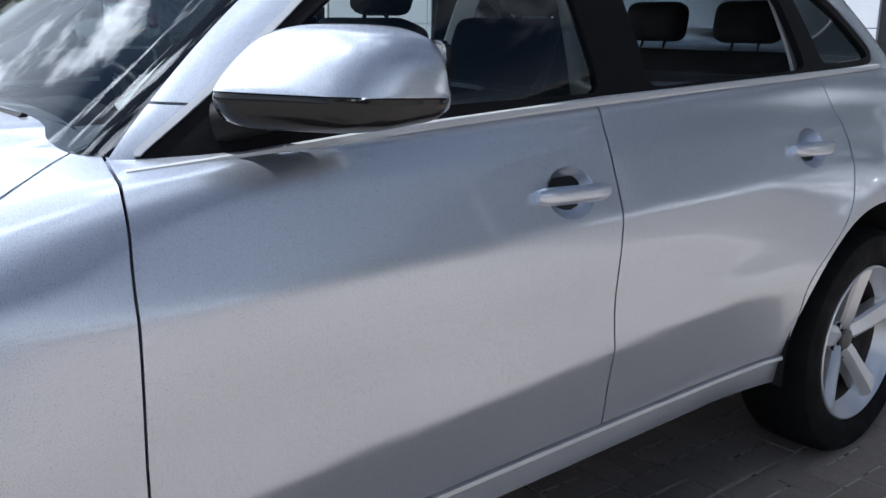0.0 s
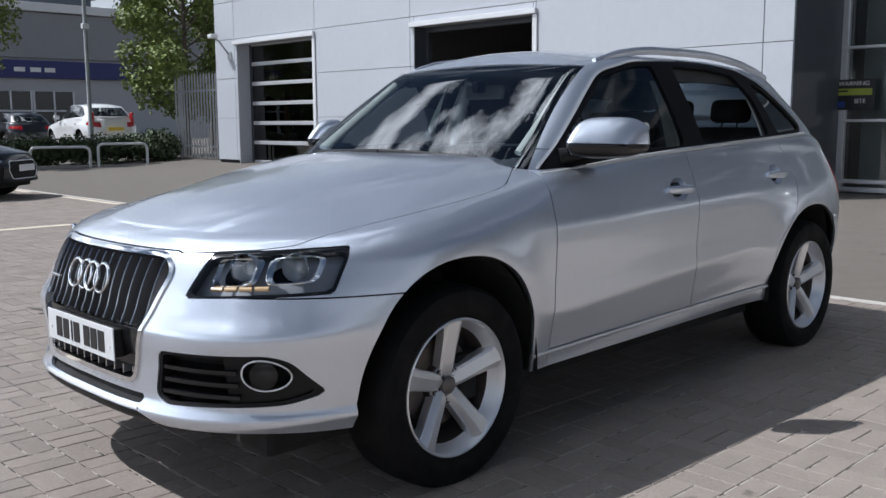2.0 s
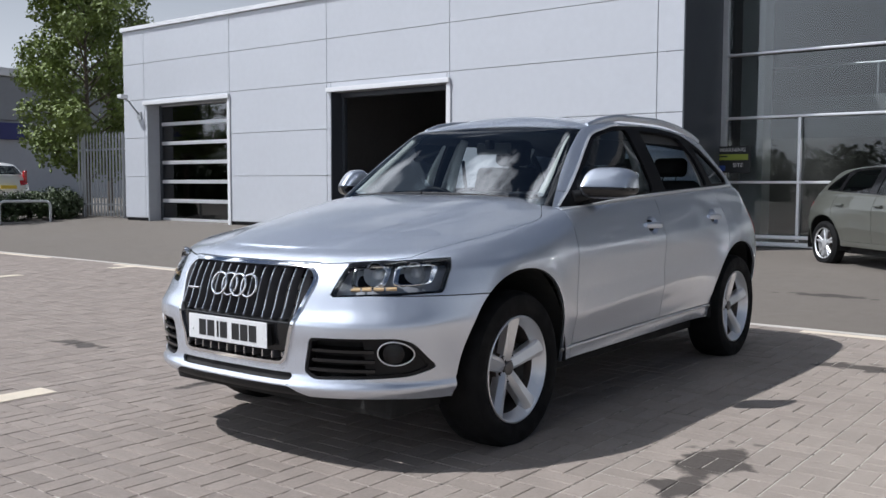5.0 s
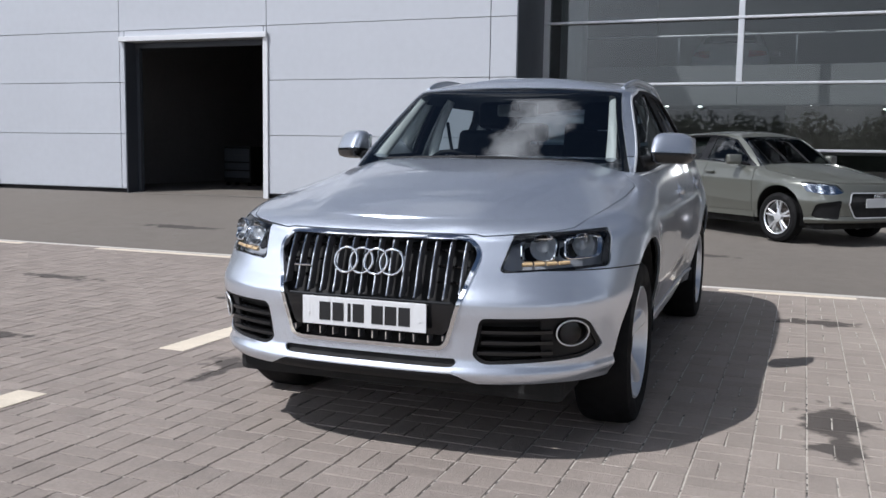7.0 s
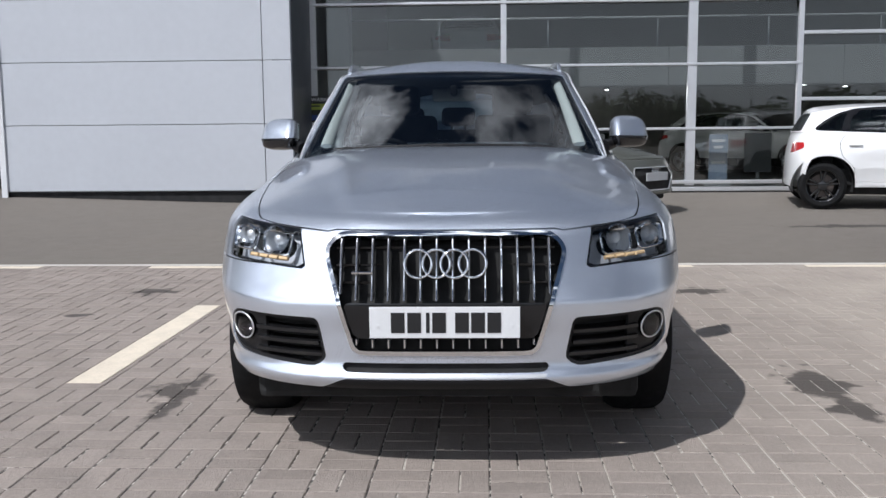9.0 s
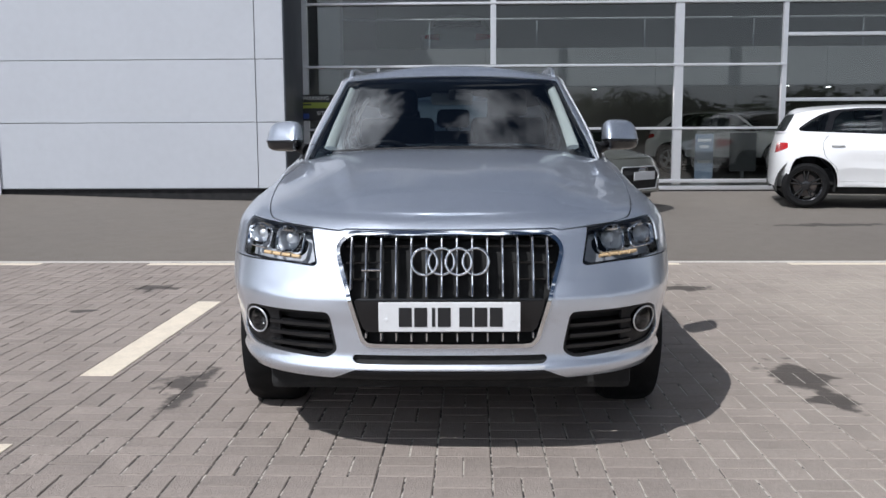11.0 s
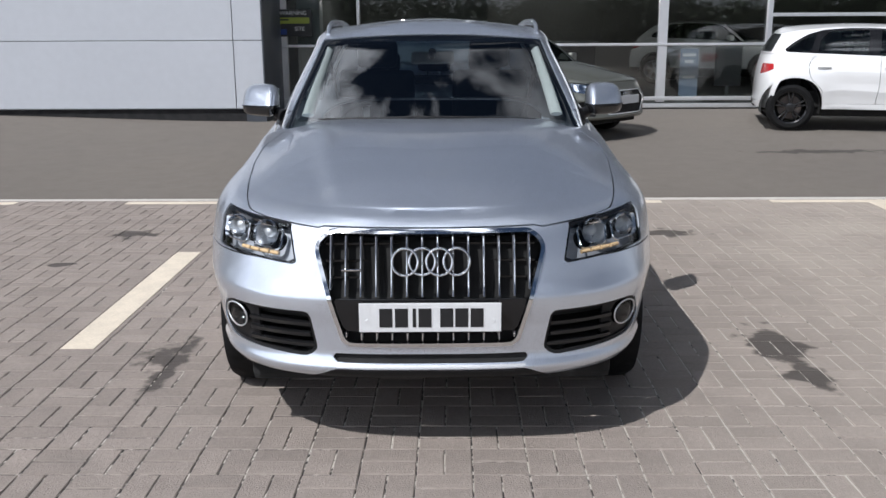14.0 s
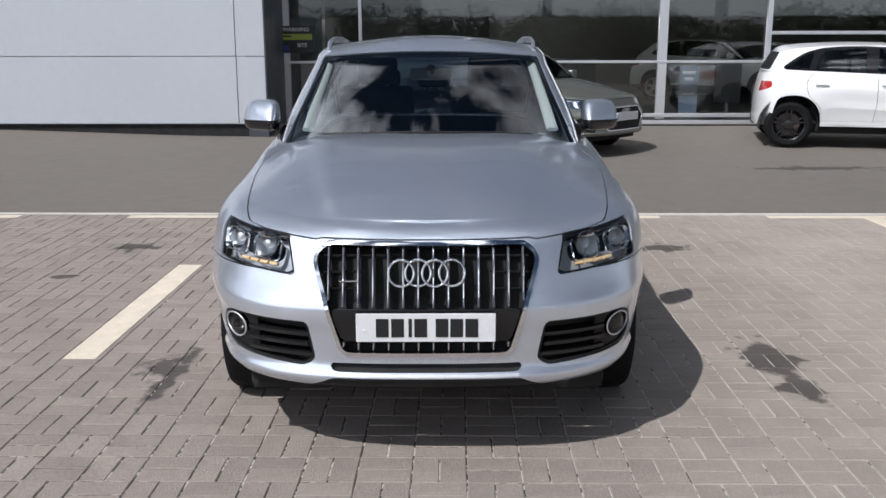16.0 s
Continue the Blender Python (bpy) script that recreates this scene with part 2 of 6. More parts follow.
def box_into(bm, x0, x1, y0, y1, z0, z1, bevel=0.0, segs=2, m=None):
    r = bmesh.ops.create_cube(bm, size=1.0)
    vs = r["verts"]
    for v in vs:
        v.co = Vector((x0 + (v.co.x + .5) * (x1 - x0), y0 + (v.co.y + .5) * (y1 - y0), z0 + (v.co.z + .5) * (z1 - z0)))
    if bevel:
        es = list({e for v in vs for e in v.link_edges})
        out = bmesh.ops.bevel(bm, geom=es, offset=bevel, segments=segs, affect="EDGES", profile=0.6)
        vs = list({v for f in out["faces"] for v in f.verts} | {v for v in vs if v.is_valid})
    if m is not None:
        bmesh.ops.transform(bm, matrix=m, verts=vs)
    return bm


def box(x0, x1, y0, y1, z0, z1, bevel=0.0, segs=2, m=None):
    return box_into(bmesh.new(), x0, x1, y0, y1, z0, z1, bevel, segs, m)


def tube_into(bm, pts, r, n=8, cap=True):
    """A round bar along points; r is one radius or one for each point."""
    pts = [Vector(p) for p in pts]
    rs = r if isinstance(r, (list, tuple)) else [r] * len(pts)
    rings, side = [], None
    for i, p in enumerate(pts):
        d = (pts[min(i + 1, len(pts) - 1)] - pts[max(i - 1, 0)]).normalized()
        a = d.orthogonal().normalized() if side is None else (side - d * side.dot(d)).normalized()
        side = a
        b = d.cross(a)
        rings.append([bm.verts.new(p + (a * math.cos(k * math.tau / n) + b * math.sin(k * math.tau / n)) * rs[i]) for k in range(n)])
    for u, v in zip(rings, rings[1:]):
        for k in range(n):
            bm.faces.new((u[k], u[(k + 1) % n], v[(k + 1) % n], v[k]))
    if cap:
        bm.faces.new(rings[0][::-1])
        bm.faces.new(rings[-1])
    return bm


def tube(pts, r, n=8):
    return tube_into(bmesh.new(), pts, r, n)


def revolve(profile, n=48, axis="x", closed=False):
    """A body turned about an axis from (along, radius) pairs."""
    vs, fs, k = [], [], len(profile)
    for i in range(n):
        c, s = math.cos(i * math.tau / n), math.sin(i * math.tau / n)
        vs += [(a, r * c, r * s) if axis == "x" else (r * c, a, r * s) if axis == "y" else (r * c, r * s, a) for a, r in profile]
    for i in range(n):
        j = (i + 1) % n
        for q in range(k if closed else k - 1):
            p = (q + 1) % k
            fs.append((i * k + q, i * k + p, j * k + p, j * k + q))
    return vs, fs


def lut(x, *pairs):
    """Smooth interpolation through (x, value) pairs."""
    xs, ys = np.array(pairs[0::2], float), np.array(pairs[1::2], float)
    x = np.asarray(x, float)
    d = np.diff(ys) / np.diff(xs)
    m = np.concatenate(([d[0]], np.where(d[:-1] * d[1:] > 0, 2 * d[:-1] * d[1:] / (d[:-1] + d[1:] + 1e-12), 0), [d[-1]]))
    i = np.clip(np.searchsorted(xs, x) - 1, 0, len(xs) - 2)
    h = xs[i + 1] - xs[i]
    t = np.clip((x - xs[i]) / h, 0, 1)
    return ys[i] * (1 + 2 * t) * (1 - t) ** 2 + h * m[i] * t * (1 - t) ** 2 + ys[i + 1] * t * t * (3 - 2 * t) + h * m[i + 1] * t * t * (t - 1)


def rounded(poly, r=0.03, n=4):
    """A polygon with its corners rounded over a length r of each side."""
    out, k = [], len(poly)
    for i in range(k):
        p, c, q = (np.array(poly[j % k], float) for j in (i - 1, i, i + 1))
        a = c + (p - c) * min(.45, r / (np.linalg.norm(p - c) + 1e-9))
        b = c + (q - c) * min(.45, r / (np.linalg.norm(q - c) + 1e-9))
        for t in np.linspace(0, 1, n + 1):
            out.append(tuple(a * (1 - t) ** 2 + 2 * c * t * (1 - t) + b * t * t))
    return out


def inside(px, pz, poly):
    """Signed distance to a polygon, plus within."""
    px, pz = np.asarray(px, float), np.asarray(pz, float)
    best, odd = np.full(px.shape, 1e9), np.zeros(px.shape, bool)
    for (ax, az), (bx, bz) in zip(poly, poly[1:] + poly[:1]):
        ex, ez = bx - ax, bz - az
        t = np.clip(((px - ax) * ex + (pz - az) * ez) / (ex * ex + ez * ez + 1e-12), 0, 1)
        best = np.minimum(best, np.hypot(px - ax - t * ex, pz - az - t * ez))
        cross = (az > pz) != (bz > pz)
        odd ^= cross & (px < ax + (pz - az) * ex / (ez if abs(ez) > 1e-9 else 1e-9))
    return np.where(odd, best, -best)


class Sheet:
    """A surface of polygons that can be cut along f(x, y, z) = 0, as sheet metal is."""

    def __init__(self, v, faces):
        self.v, self.faces = np.asarray(v, float), faces

    def keep(self, f):
        if not self.faces:
            return self
        d = f(self.v[:, 0], self.v[:, 1], self.v[:, 2])
        pos, verts, made, out = d >= 0, list(self.v), {}, []
        for face in self.faces:
            s = [pos[i] for i in face]
            if all(s):
                out.append(face)
            elif any(s):
                ring = []
                for a, b in zip(face, face[1:] + face[:1]):
                    if pos[a]:
                        ring.append(a)
                    if pos[a] != pos[b]:
                        key = (min(a, b), max(a, b))
                        if key not in made:
                            t = d[key[0]] / (d[key[0]] - d[key[1]])
                            made[key] = len(verts)
                            verts.append(self.v[key[0]] + t * (self.v[key[1]] - self.v[key[0]]))
                        ring.append(made[key])
                if len(ring) > 2:
                    out.append(ring)
        used = sorted({i for f_ in out for i in f_})
        where = {i: k for k, i in enumerate(used)}
        return Sheet(np.array([verts[i] for i in used]).reshape(-1, 3), [[where[i] for i in f_] for f_ in out])

    def drop(self, f):
        return self.keep(lambda x, y, z: -f(x, y, z))

    def both(self):
        """The sheet and its mirror image across x = 0, joined on the middle line."""
        n, v = len(self.v), self.v
        m = v * (-1, 1, 1)
        mid = np.abs(v[:, 0]) < 1e-5
        ids = [i if mid[i] else n + i for i in range(n)]
        return Sheet(np.vstack([v, m]), self.faces + [[ids[i] for i in f[::-1]] for f in self.faces])

    def other(self):
        return Sheet(self.v * (-1, 1, 1), [f[::-1] for f in self.faces])

    def normals(self):
        nv = np.zeros_like(self.v)
        for f in self.faces:
            p = self.v[f]
            nn = np.cross(p[1] - p[0], p[2] - p[0]) if len(f) == 3 else np.cross(p[2] - p[0], p[3] - p[1])
            nv[f] += nn
        return nv / (np.linalg.norm(nv, axis=1, keepdims=True) + 1e-12)

    def moved(self, d):
        return Sheet(self.v + self.normals() * d, self.faces)

    def solid(self, thick):
        """Given a thickness inwards, with closed edges."""
        n, inner = len(self.v), self.v - self.normals() * thick
        edges = {}
        for f in self.faces:
            for a, b in zip(f, f[1:] + f[:1]):
                edges[(a, b)] = True
        rim = [[b, a, n + a, n + b] for a, b in edges if (b, a) not in edges]
        return np.vstack([self.v, inner]), self.faces + [[n + i for i in f[::-1]] for f in self.faces] + rim

    def link(self, name, material, parent, label="", thick=0.012, smooth=42):
        v, f = self.solid(thick) if thick else (self.v, self.faces)
        return link(name, v, f, material, parent, label, smooth)


def grid_sheet(p):
    """A sheet from an array of points [i][j]."""
    p = np.asarray(p, float)
    a, b = p.shape[:2]
    return Sheet(p.reshape(-1, 3), [[i * b + j, (i + 1) * b + j, (i + 1) * b + j + 1, i * b + j + 1] for i in range(a - 1) for j in range(b - 1)])


# ---- ground ----
def gz(x, y):
    """Height of the ground: flat bays, a drive that climbs gently to the buildings."""
    t = np.clip((np.asarray(y, float) - 5.6) / 5.8, 0, 1.2)
    s = np.clip((-3.0 - np.asarray(x, float)) / 5.0, 0, 1)
    return t * (0.15 + 0.12 * s * s * (3 - 2 * s))


def spread(a, b, near, far):
    """Ruled lines, close together near and wide apart far off."""
    out = list(np.arange(a, b + 1e-6, near))
    k, lo, hi = near, a, b
    while hi < far:
        k *= 1.6
        lo, hi = lo - k, hi + k
        out = [lo] + out + [hi]
    return out


gx, gy = spread(-34, 16, 0.5, 1600), spread(-8, 20, 0.5, 1600)
GX, GY = np.meshgrid(gx, gy, indexing="ij")
ground_sheet = grid_sheet(np.stack([GX, GY, gz(GX, GY) - np.where((GY < 5.2) & (GY > -8), 0.004, 0.0)], -1))
M_ASPHALT = mat("asphalt", (0.145, 0.128, 0.110), 0.9, var=0.12, scale=0.5, bump=0.5, bump_scale=120)
M_BED = mat("joint_sand", (0.06, 0.055, 0.05), 0.95, var=0.3, scale=6, bump=0.3)
STAINS = ((1.72, 1.26, .17, .34), (1.72, .86, .13, .26), (1.72, 3.85, .34, .17), (-1.27, .96, .07, .46), (-1.35, 1.08, .12, .20), (-2.44, 3.85, .20, .16), (3.75, 3.3, .35, .16), (-2.62, 2.9, .12, .07), (-4.6, 3.2, .5, .12), (-3.1, 1.1, .4, .1))


def stain_and_dust(m, stains, dusty):
    """Oil stains at their places, and a pale dusty drift over the bays on one side."""
    n, l = m.node_tree.nodes, m.node_tree.links
    b = n["Principled BSDF"]
    src = b.inputs["Base Color"].links[0].from_socket
    geo, nz = n.new("ShaderNodeNewGeometry"), n.new("ShaderNodeTexNoise")
    nz.inputs["Scale"].default_value, nz.inputs["Detail"].default_value = 7, 6
    l.new(geo.outputs["Position"], nz.inputs["Vector"])
    total = None
    for x, y, rx, ry in stains:
        sub, mul, ln, addn, rng = n.new("ShaderNodeVectorMath"), n.new("ShaderNodeVectorMath"), n.new("ShaderNodeVectorMath"), n.new("ShaderNodeMath"), n.new("ShaderNodeMapRange")
        sub.operation, mul.operation, ln.operation, addn.operation = "SUBTRACT", "MULTIPLY", "LENGTH", "MULTIPLY_ADD"
        sub.inputs[1].default_value, mul.inputs[1].default_value = (x, y, 0), (1 / rx, 1 / ry, 0)
        l.new(geo.outputs["Position"], sub.inputs[0])
        l.new(sub.outputs["Vector"], mul.inputs[0])
        l.new(mul.outputs["Vector"], ln.inputs[0])
        l.new(nz.outputs["Fac"], addn.inputs[0])
        addn.inputs[1].default_value = 2.6
        l.new(ln.outputs["Value"], addn.inputs[2])
        rng.inputs["From Min"].default_value, rng.inputs["From Max"].default_value = 1.9, 2.2
        rng.inputs["To Min"].default_value, rng.inputs["To Max"].default_value = 0.86, 0.0
        l.new(addn.outputs[0], rng.inputs["Value"])
        if total is None:
            total = rng.outputs["Result"]
        else:
            mx = n.new("ShaderNodeMath")
            mx.operation = "MAXIMUM"
            l.new(total, mx.inputs[0])
            l.new(rng.outputs["Result"], mx.inputs[1])
            total = mx.outputs[0]
    if dusty:
        sep, dr, big, both, dm = n.new("ShaderNodeSeparateXYZ"), n.new("ShaderNodeMapRange"), n.new("ShaderNodeTexNoise"), n.new("ShaderNodeMath"), n.new("ShaderNodeMix")
        l.new(geo.outputs["Position"], sep.inputs[0])
        dr.inputs["From Min"].default_value, dr.inputs["From Max"].default_value = dusty[0], dusty[1]
        l.new(sep.outputs["X"], dr.inputs["Value"])
        big.inputs["Scale"].default_value, big.inputs["Detail"].default_value = 1.4, 7
        l.new(geo.outputs["Position"], big.inputs["Vector"])
        both.operation = "MULTIPLY"
        l.new(dr.outputs["Result"], both.inputs[0])
        l.new(big.outputs["Fac"], both.inputs[1])
        dm.data_type = "RGBA"
        dm.inputs["B"].default_value = dusty[2]
        l.new(both.outputs[0], dm.inputs["Factor"])
        l.new(src, dm.inputs["A"])
        src = dm.outputs["Result"]
    if total is not None:
        mix = n.new("ShaderNodeMix")
        mix.data_type = "RGBA"
        mix.inputs["B"].default_value = (0.045, 0.038, 0.034, 1)
        l.new(total, mix.inputs["Factor"])
        l.new(src, mix.inputs["A"])
        src = mix.outputs["Result"]
    l.new(src, b.inputs["Base Color"])


stain_and_dust(M_BLOCK, STAINS, (0.6, 3.0, (0.42, 0.37, 0.315, 1)))


def joint_sand(m):
    """Dark open joints, filled in patches with pale sand; fuller towards +x."""
    n, l = m.node_tree.nodes, m.node_tree.links
    geo, nz, sep, bias, add, step, mix = (n.new("ShaderNode" + k) for k in ("NewGeometry", "TexNoise", "SeparateXYZ", "MapRange", "Math", "MapRange", "Mix"))
    nz.inputs["Scale"].default_value, nz.inputs["Detail"].default_value = 26, 6
    l.new(geo.outputs["Position"], nz.inputs["Vector"])
    l.new(geo.outputs["Position"], sep.inputs[0])
    bias.inputs["From Min"].default_value, bias.inputs["From Max"].default_value = -2.6, 1.8
    bias.inputs["To Min"].default_value, bias.inputs["To Max"].default_value = -0.13, 0.12
    l.new(sep.outputs["X"], bias.inputs["Value"])
    l.new(nz.outputs["Fac"], add.inputs[0])
    l.new(bias.outputs["Result"], add.inputs[1])
    step.inputs["From Min"].default_value, step.inputs["From Max"].default_value = 0.46, 0.56
    l.new(add.outputs[0], step.inputs["Value"])
    mix.data_type = "RGBA"
    mix.inputs["A"].default_value, mix.inputs["B"].default_value = (0.022, 0.020, 0.018, 1), (0.46, 0.425, 0.375, 1)
    l.new(step.outputs["Result"], mix.inputs["Factor"])
    l.new(mix.outputs["Result"], n["Principled BSDF"].inputs["Base Color"])


joint_sand(M_BED)
stain_and_dust(M_ASPHALT, ((4.6, 8.2, .9, .16), (6.0, 8.0, .8, .12), (-6.5, 7.4, .8, .2), (.5, 7.6, .6, .14)), None)
ground = ground_sheet.link("ground", M_ASPHALT, None, thick=0, smooth=30)
tagged(ground, "worn grey-brown asphalt drive beside the parking bays", "ground", kind="structure")

KERB_Y = 5.28            # edge between block paving and asphalt
MOD, OFF_X, OFF_Y = 0.208, -0.053, 0.055
pavement = part("pavement", box(-17.5, 13.0, -7.0, KERB_Y, -0.05, 0.0168), M_BED)
tagged(pavement, "grey concrete block paving laid in basket weave", "pavement", kind="structure")


def marking(x0, x1, y0, y1, z, label="cream-white painted bay marking on the paving"):
    return tagged(part("bay_marking", box(x0, x1, y0, y1, z - 0.006, z, 0.002, 1), M_LINE), label, "road marking", group="bay markings", kind="structure")


ZP = 0.0245
for x0, x1, y0, y1 in ((-1.918, -1.745, 1.19, 3.24), (-1.918, -1.745, -1.9, 0.16), (-1.918, -1.745, 4.75, 5.09), (3.87, 4.04, 3.7, 5.09), (-8.60, -8.43, 1.4, 3.45), (-8.60, -8.43, 4.75, 5.09)):
    marking(x0, x1, y0, y1, ZP)
for x0, x1 in ((-16.2, -14.6), (-13.0, -10.9), (-9.0, -7.0), (-5.9, -3.98), (-2.95, -1.6), (0.9, 2.0), (3.0, 5.6), (6.8, 8.6)):
    marking(x0, x1, 5.10, 5.21, ZP)
tagged(part("channel_strip", box(-17.5, 13.0, KERB_Y, KERB_Y + 0.10, -0.05, 0.018, 0.004, 1), mat("pale_edging", (0.5, 0.47, 0.43), 0.85, var=0.15, scale=3)), "pale concrete edging strip between paving and asphalt", "edging", kind="structure")

# ---- workshop wall ----
FY = 11.30               # face of the cladding
WALL_L, WALL_R, WALL_T, PAN_B = -18.2, -2.86, 5.1, 0.35
OPEN = {"window": (-17.2, -14.02, 3.2), "door": (-10.66, -7.58, 3.14)}


def wall_piece(name, x0, x1, y0, y1, z0, z1, material, label, category="wall", bevel=0.0):
    return tagged(part(name, box(x0, x1, y0, y1, z0, z1, bevel, 1), material), label, category, kind="structure")


wall_north = thing("wall_north", pose(0, 0, 0), "pale grey metal clad workshop wall with flush panels", "wall", kind="structure")
core = bmesh.new()
(wx0, wx1, wt), (dx0, dx1, dt) = OPEN["window"], OPEN["door"]
for x0, x1, z0, z1 in ((WALL_L, wx0, 0, WALL_T), (wx1, dx0, 0, WALL_T), (dx1, WALL_R, 0, WALL_T), (wx0, wx1, wt, WALL_T), (dx0, dx1, dt, WALL_T)):
    box_into(core, x0, x1, FY + 0.05, FY + 0.42, z0, z1)
part("wall_core", core, M_SEAM, wall_north)
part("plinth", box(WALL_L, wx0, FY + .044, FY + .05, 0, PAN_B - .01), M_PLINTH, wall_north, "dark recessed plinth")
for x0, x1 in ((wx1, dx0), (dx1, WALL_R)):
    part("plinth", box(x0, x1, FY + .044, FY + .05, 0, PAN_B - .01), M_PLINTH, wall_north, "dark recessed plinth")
ZS = (PAN_B, 1.395, 2.375, 3.34, 4.25, WALL_T)
XS = (WALL_L, -17.3, -13.95, -10.78, -7.52, -3.31, WALL_R)
for x0, x1 in zip(XS, XS[1:]):
    for z0, z1 in zip(ZS, ZS[1:]):
        cuts = [(x0, x1, z0, z1)]
        for ox0, ox1, ot in OPEN.values():
            more = []
            for a, b, c, d in cuts:
                if b <= ox0 + 0.01 or a >= ox1 - 0.01 or c >= ot:
                    more.append((a, b, c, d))
                    continue
                if a < ox0 - 0.02:
                    more.append((a, ox0, c, d))
                if b > ox1 + 0.02:
                    more.append((ox1, b, c, d))
                if d > ot + 0.02:
                    more.append((max(a, ox0), min(b, ox1), ot, d))
            cuts = more
        for a, b, c, d in cuts:
            part("panel", box(a + 0.006, b - 0.006, FY, FY + 0.049, c + 0.005, d - 0.005, 0.006, 2), M_PANEL, wall_north)
part("parapet_capping", box(WALL_L - 0.04, WALL_R + 0.02, FY - 0.06, FY + 0.5, WALL_T, WALL_T + 0.10, 0.01), M_CAPPING, wall_north)
for ox0, ox1, ot in OPEN.values():
    part("lintel_trim", box(ox0 - 0.09, ox1 + 0.09, FY - 0.07, FY - 0.002, ot - 0.005, ot + 0.09, 0.008), M_CAPPING, wall_north, "pale folded metal drip trim")
    part("edge_trim", box(ox1 + 0.001, ox1 + 0.10, FY - 0.03, FY - 0.001, PAN_B - 0.1, ot - 0.01, 0.005), M_CAPPING, wall_north)
    part("reveal", box(ox0 - 0.001, ox0 + 0.02, FY + 0.002, FY + 0.44, 0.15, ot, 0.002), M_PANEL if ox0 < -12 else M_DGREY, wall_north)
    part("reveal", box(ox1 - 0.02, ox1 + 0.001, FY + 0.002, FY + 0.44, 0.15, ot, 0.002), M_DGREY, wall_north)
wall_return = wall_piece("wall_return", WALL_R - 0.3, WALL_R + 0.015, FY + 0.003, 13.4, 0.0, WALL_T + 1.6, M_DGREY, "dark grey clad return wall beside the glazing")
wall_west = wall_piece("wall_west", WALL_L, WALL_L + 0.3, FY + 0.43, 24, 0.0, WALL_T, M_PANEL, "pale grey clad side wall")

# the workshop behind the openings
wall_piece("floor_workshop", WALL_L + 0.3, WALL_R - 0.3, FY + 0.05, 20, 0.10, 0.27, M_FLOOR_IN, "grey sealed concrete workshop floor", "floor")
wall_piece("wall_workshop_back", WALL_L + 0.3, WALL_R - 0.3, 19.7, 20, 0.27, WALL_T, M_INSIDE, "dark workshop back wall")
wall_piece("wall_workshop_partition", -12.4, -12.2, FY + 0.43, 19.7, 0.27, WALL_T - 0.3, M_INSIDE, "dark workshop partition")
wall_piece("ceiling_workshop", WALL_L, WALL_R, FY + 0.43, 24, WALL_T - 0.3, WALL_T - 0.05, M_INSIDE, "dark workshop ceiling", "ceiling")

# ---- showroom glazing ----
SY = 12.90
wall_piece("floor_showroom", WALL_R, 22, SY - 0.02, 26, 0.08, 0.20, M_FLOOR_IN, "polished dark showroom floor", "floor")
wall_piece("wall_showroom_back", WALL_R, 22, 25.8, 26, 0.2, 6.8, M_CEIL, "dark showroom back wall")
wall_piece("wall_showroom_west", WALL_R - 0.28, WALL_R + 0.012, 13.402, 26, 0.2, 6.8, M_INSIDE, "dark showroom side wall")
wall_piece("wall_showroom_end", 21.8, 22, SY + 0.1, 25.8, 0.2, 6.8, M_INSIDE, "dark showroom end wall")
wall_piece("ceiling_showroom", WALL_R, 22, SY + 0.1, 26, 6.5, 6.8, M_INSIDE, "dark showroom ceiling", "ceiling")
wall_piece("showroom_apron", WALL_R, 22, SY - 0.75, SY - 0.02, -0.02, 0.165, mat("apron_concrete", (0.36, 0.33, 0.29), 0.85, var=0.12, scale=2, bump=0.3), "pale concrete apron in front of the glazing", "kerb", 0.01)
glazing = thing("window_showroom", pose(0, 0, 0), "tall aluminium framed showroom glazing with dark glass", "window", kind="structure")
for z, r in ((0.24, 0.035), (0.36, 0.03), (1.27, 0.022), (2.35, 0.022), (3.41, 0.022), (4.46, 0.022), (5.5, 0.022)):
    x1 = 5.44 if 1.0 < z < 3.0 else 21.8
    part("transom", box(WALL_R + 0.02, x1, SY - 0.06, SY + 0.05, z - r, z + r, 0.01), M_ALU, glazing)
for z in (1.75, 2.85, 3.95):
    part("transom", box(5.47, 21.8, SY - 0.06, SY + 0.05, z - 0.03, z + 0.03, 0.01), M_ALU, glazing)
for x, z0, z1, w in ((WALL_R + 0.06, 0.2, 6.5, 0.05), (0.46, 2.38, 6.5, 0.048), (-1.53, 0.3, 2.33, 0.025), (3.64, 0.3, 6.5, 0.075), (5.43, 0.3, 3.4, 0.04), (8.6, 0.3, 6.5, 0.06), (11.8, 0.3, 6.5, 0.06)):
    part("mullion", box(x - w, x + w, SY - 0.045, SY + 0.045, z0, z1, 0.006), M_ALU, glazing)
for x0, x1 in ((WALL_R + 0.02, 0.46), (0.46, 3.64), (3.64, 5.43), (5.43, 8.6), (8.6, 11.8), (11.8, 21.8)):
    ob = part("pane", box(x0, x1, SY + 0.052, SY + 0.06, 0.25, 6.5), M_SHOP_GLASS, glazing)
    ob.visible_shadow = False
tagged(part("showroom_column", box(-2.62, -2.22, SY + 0.25, SY + 0.65, 0.2, 6.5, 0.01), M_CAPPING), "square pale grey column behind the glass", "column", kind="structure")


# ---- the silver car ----
def front_plan(th, W, L, p):
    """Superellipse quarter: from the nose (0) to the flank (1)."""
    a = th * math.pi / 2
    return W * np.sin(a) ** (2 / p), L * (1 - np.cos(a) ** (2 / p))


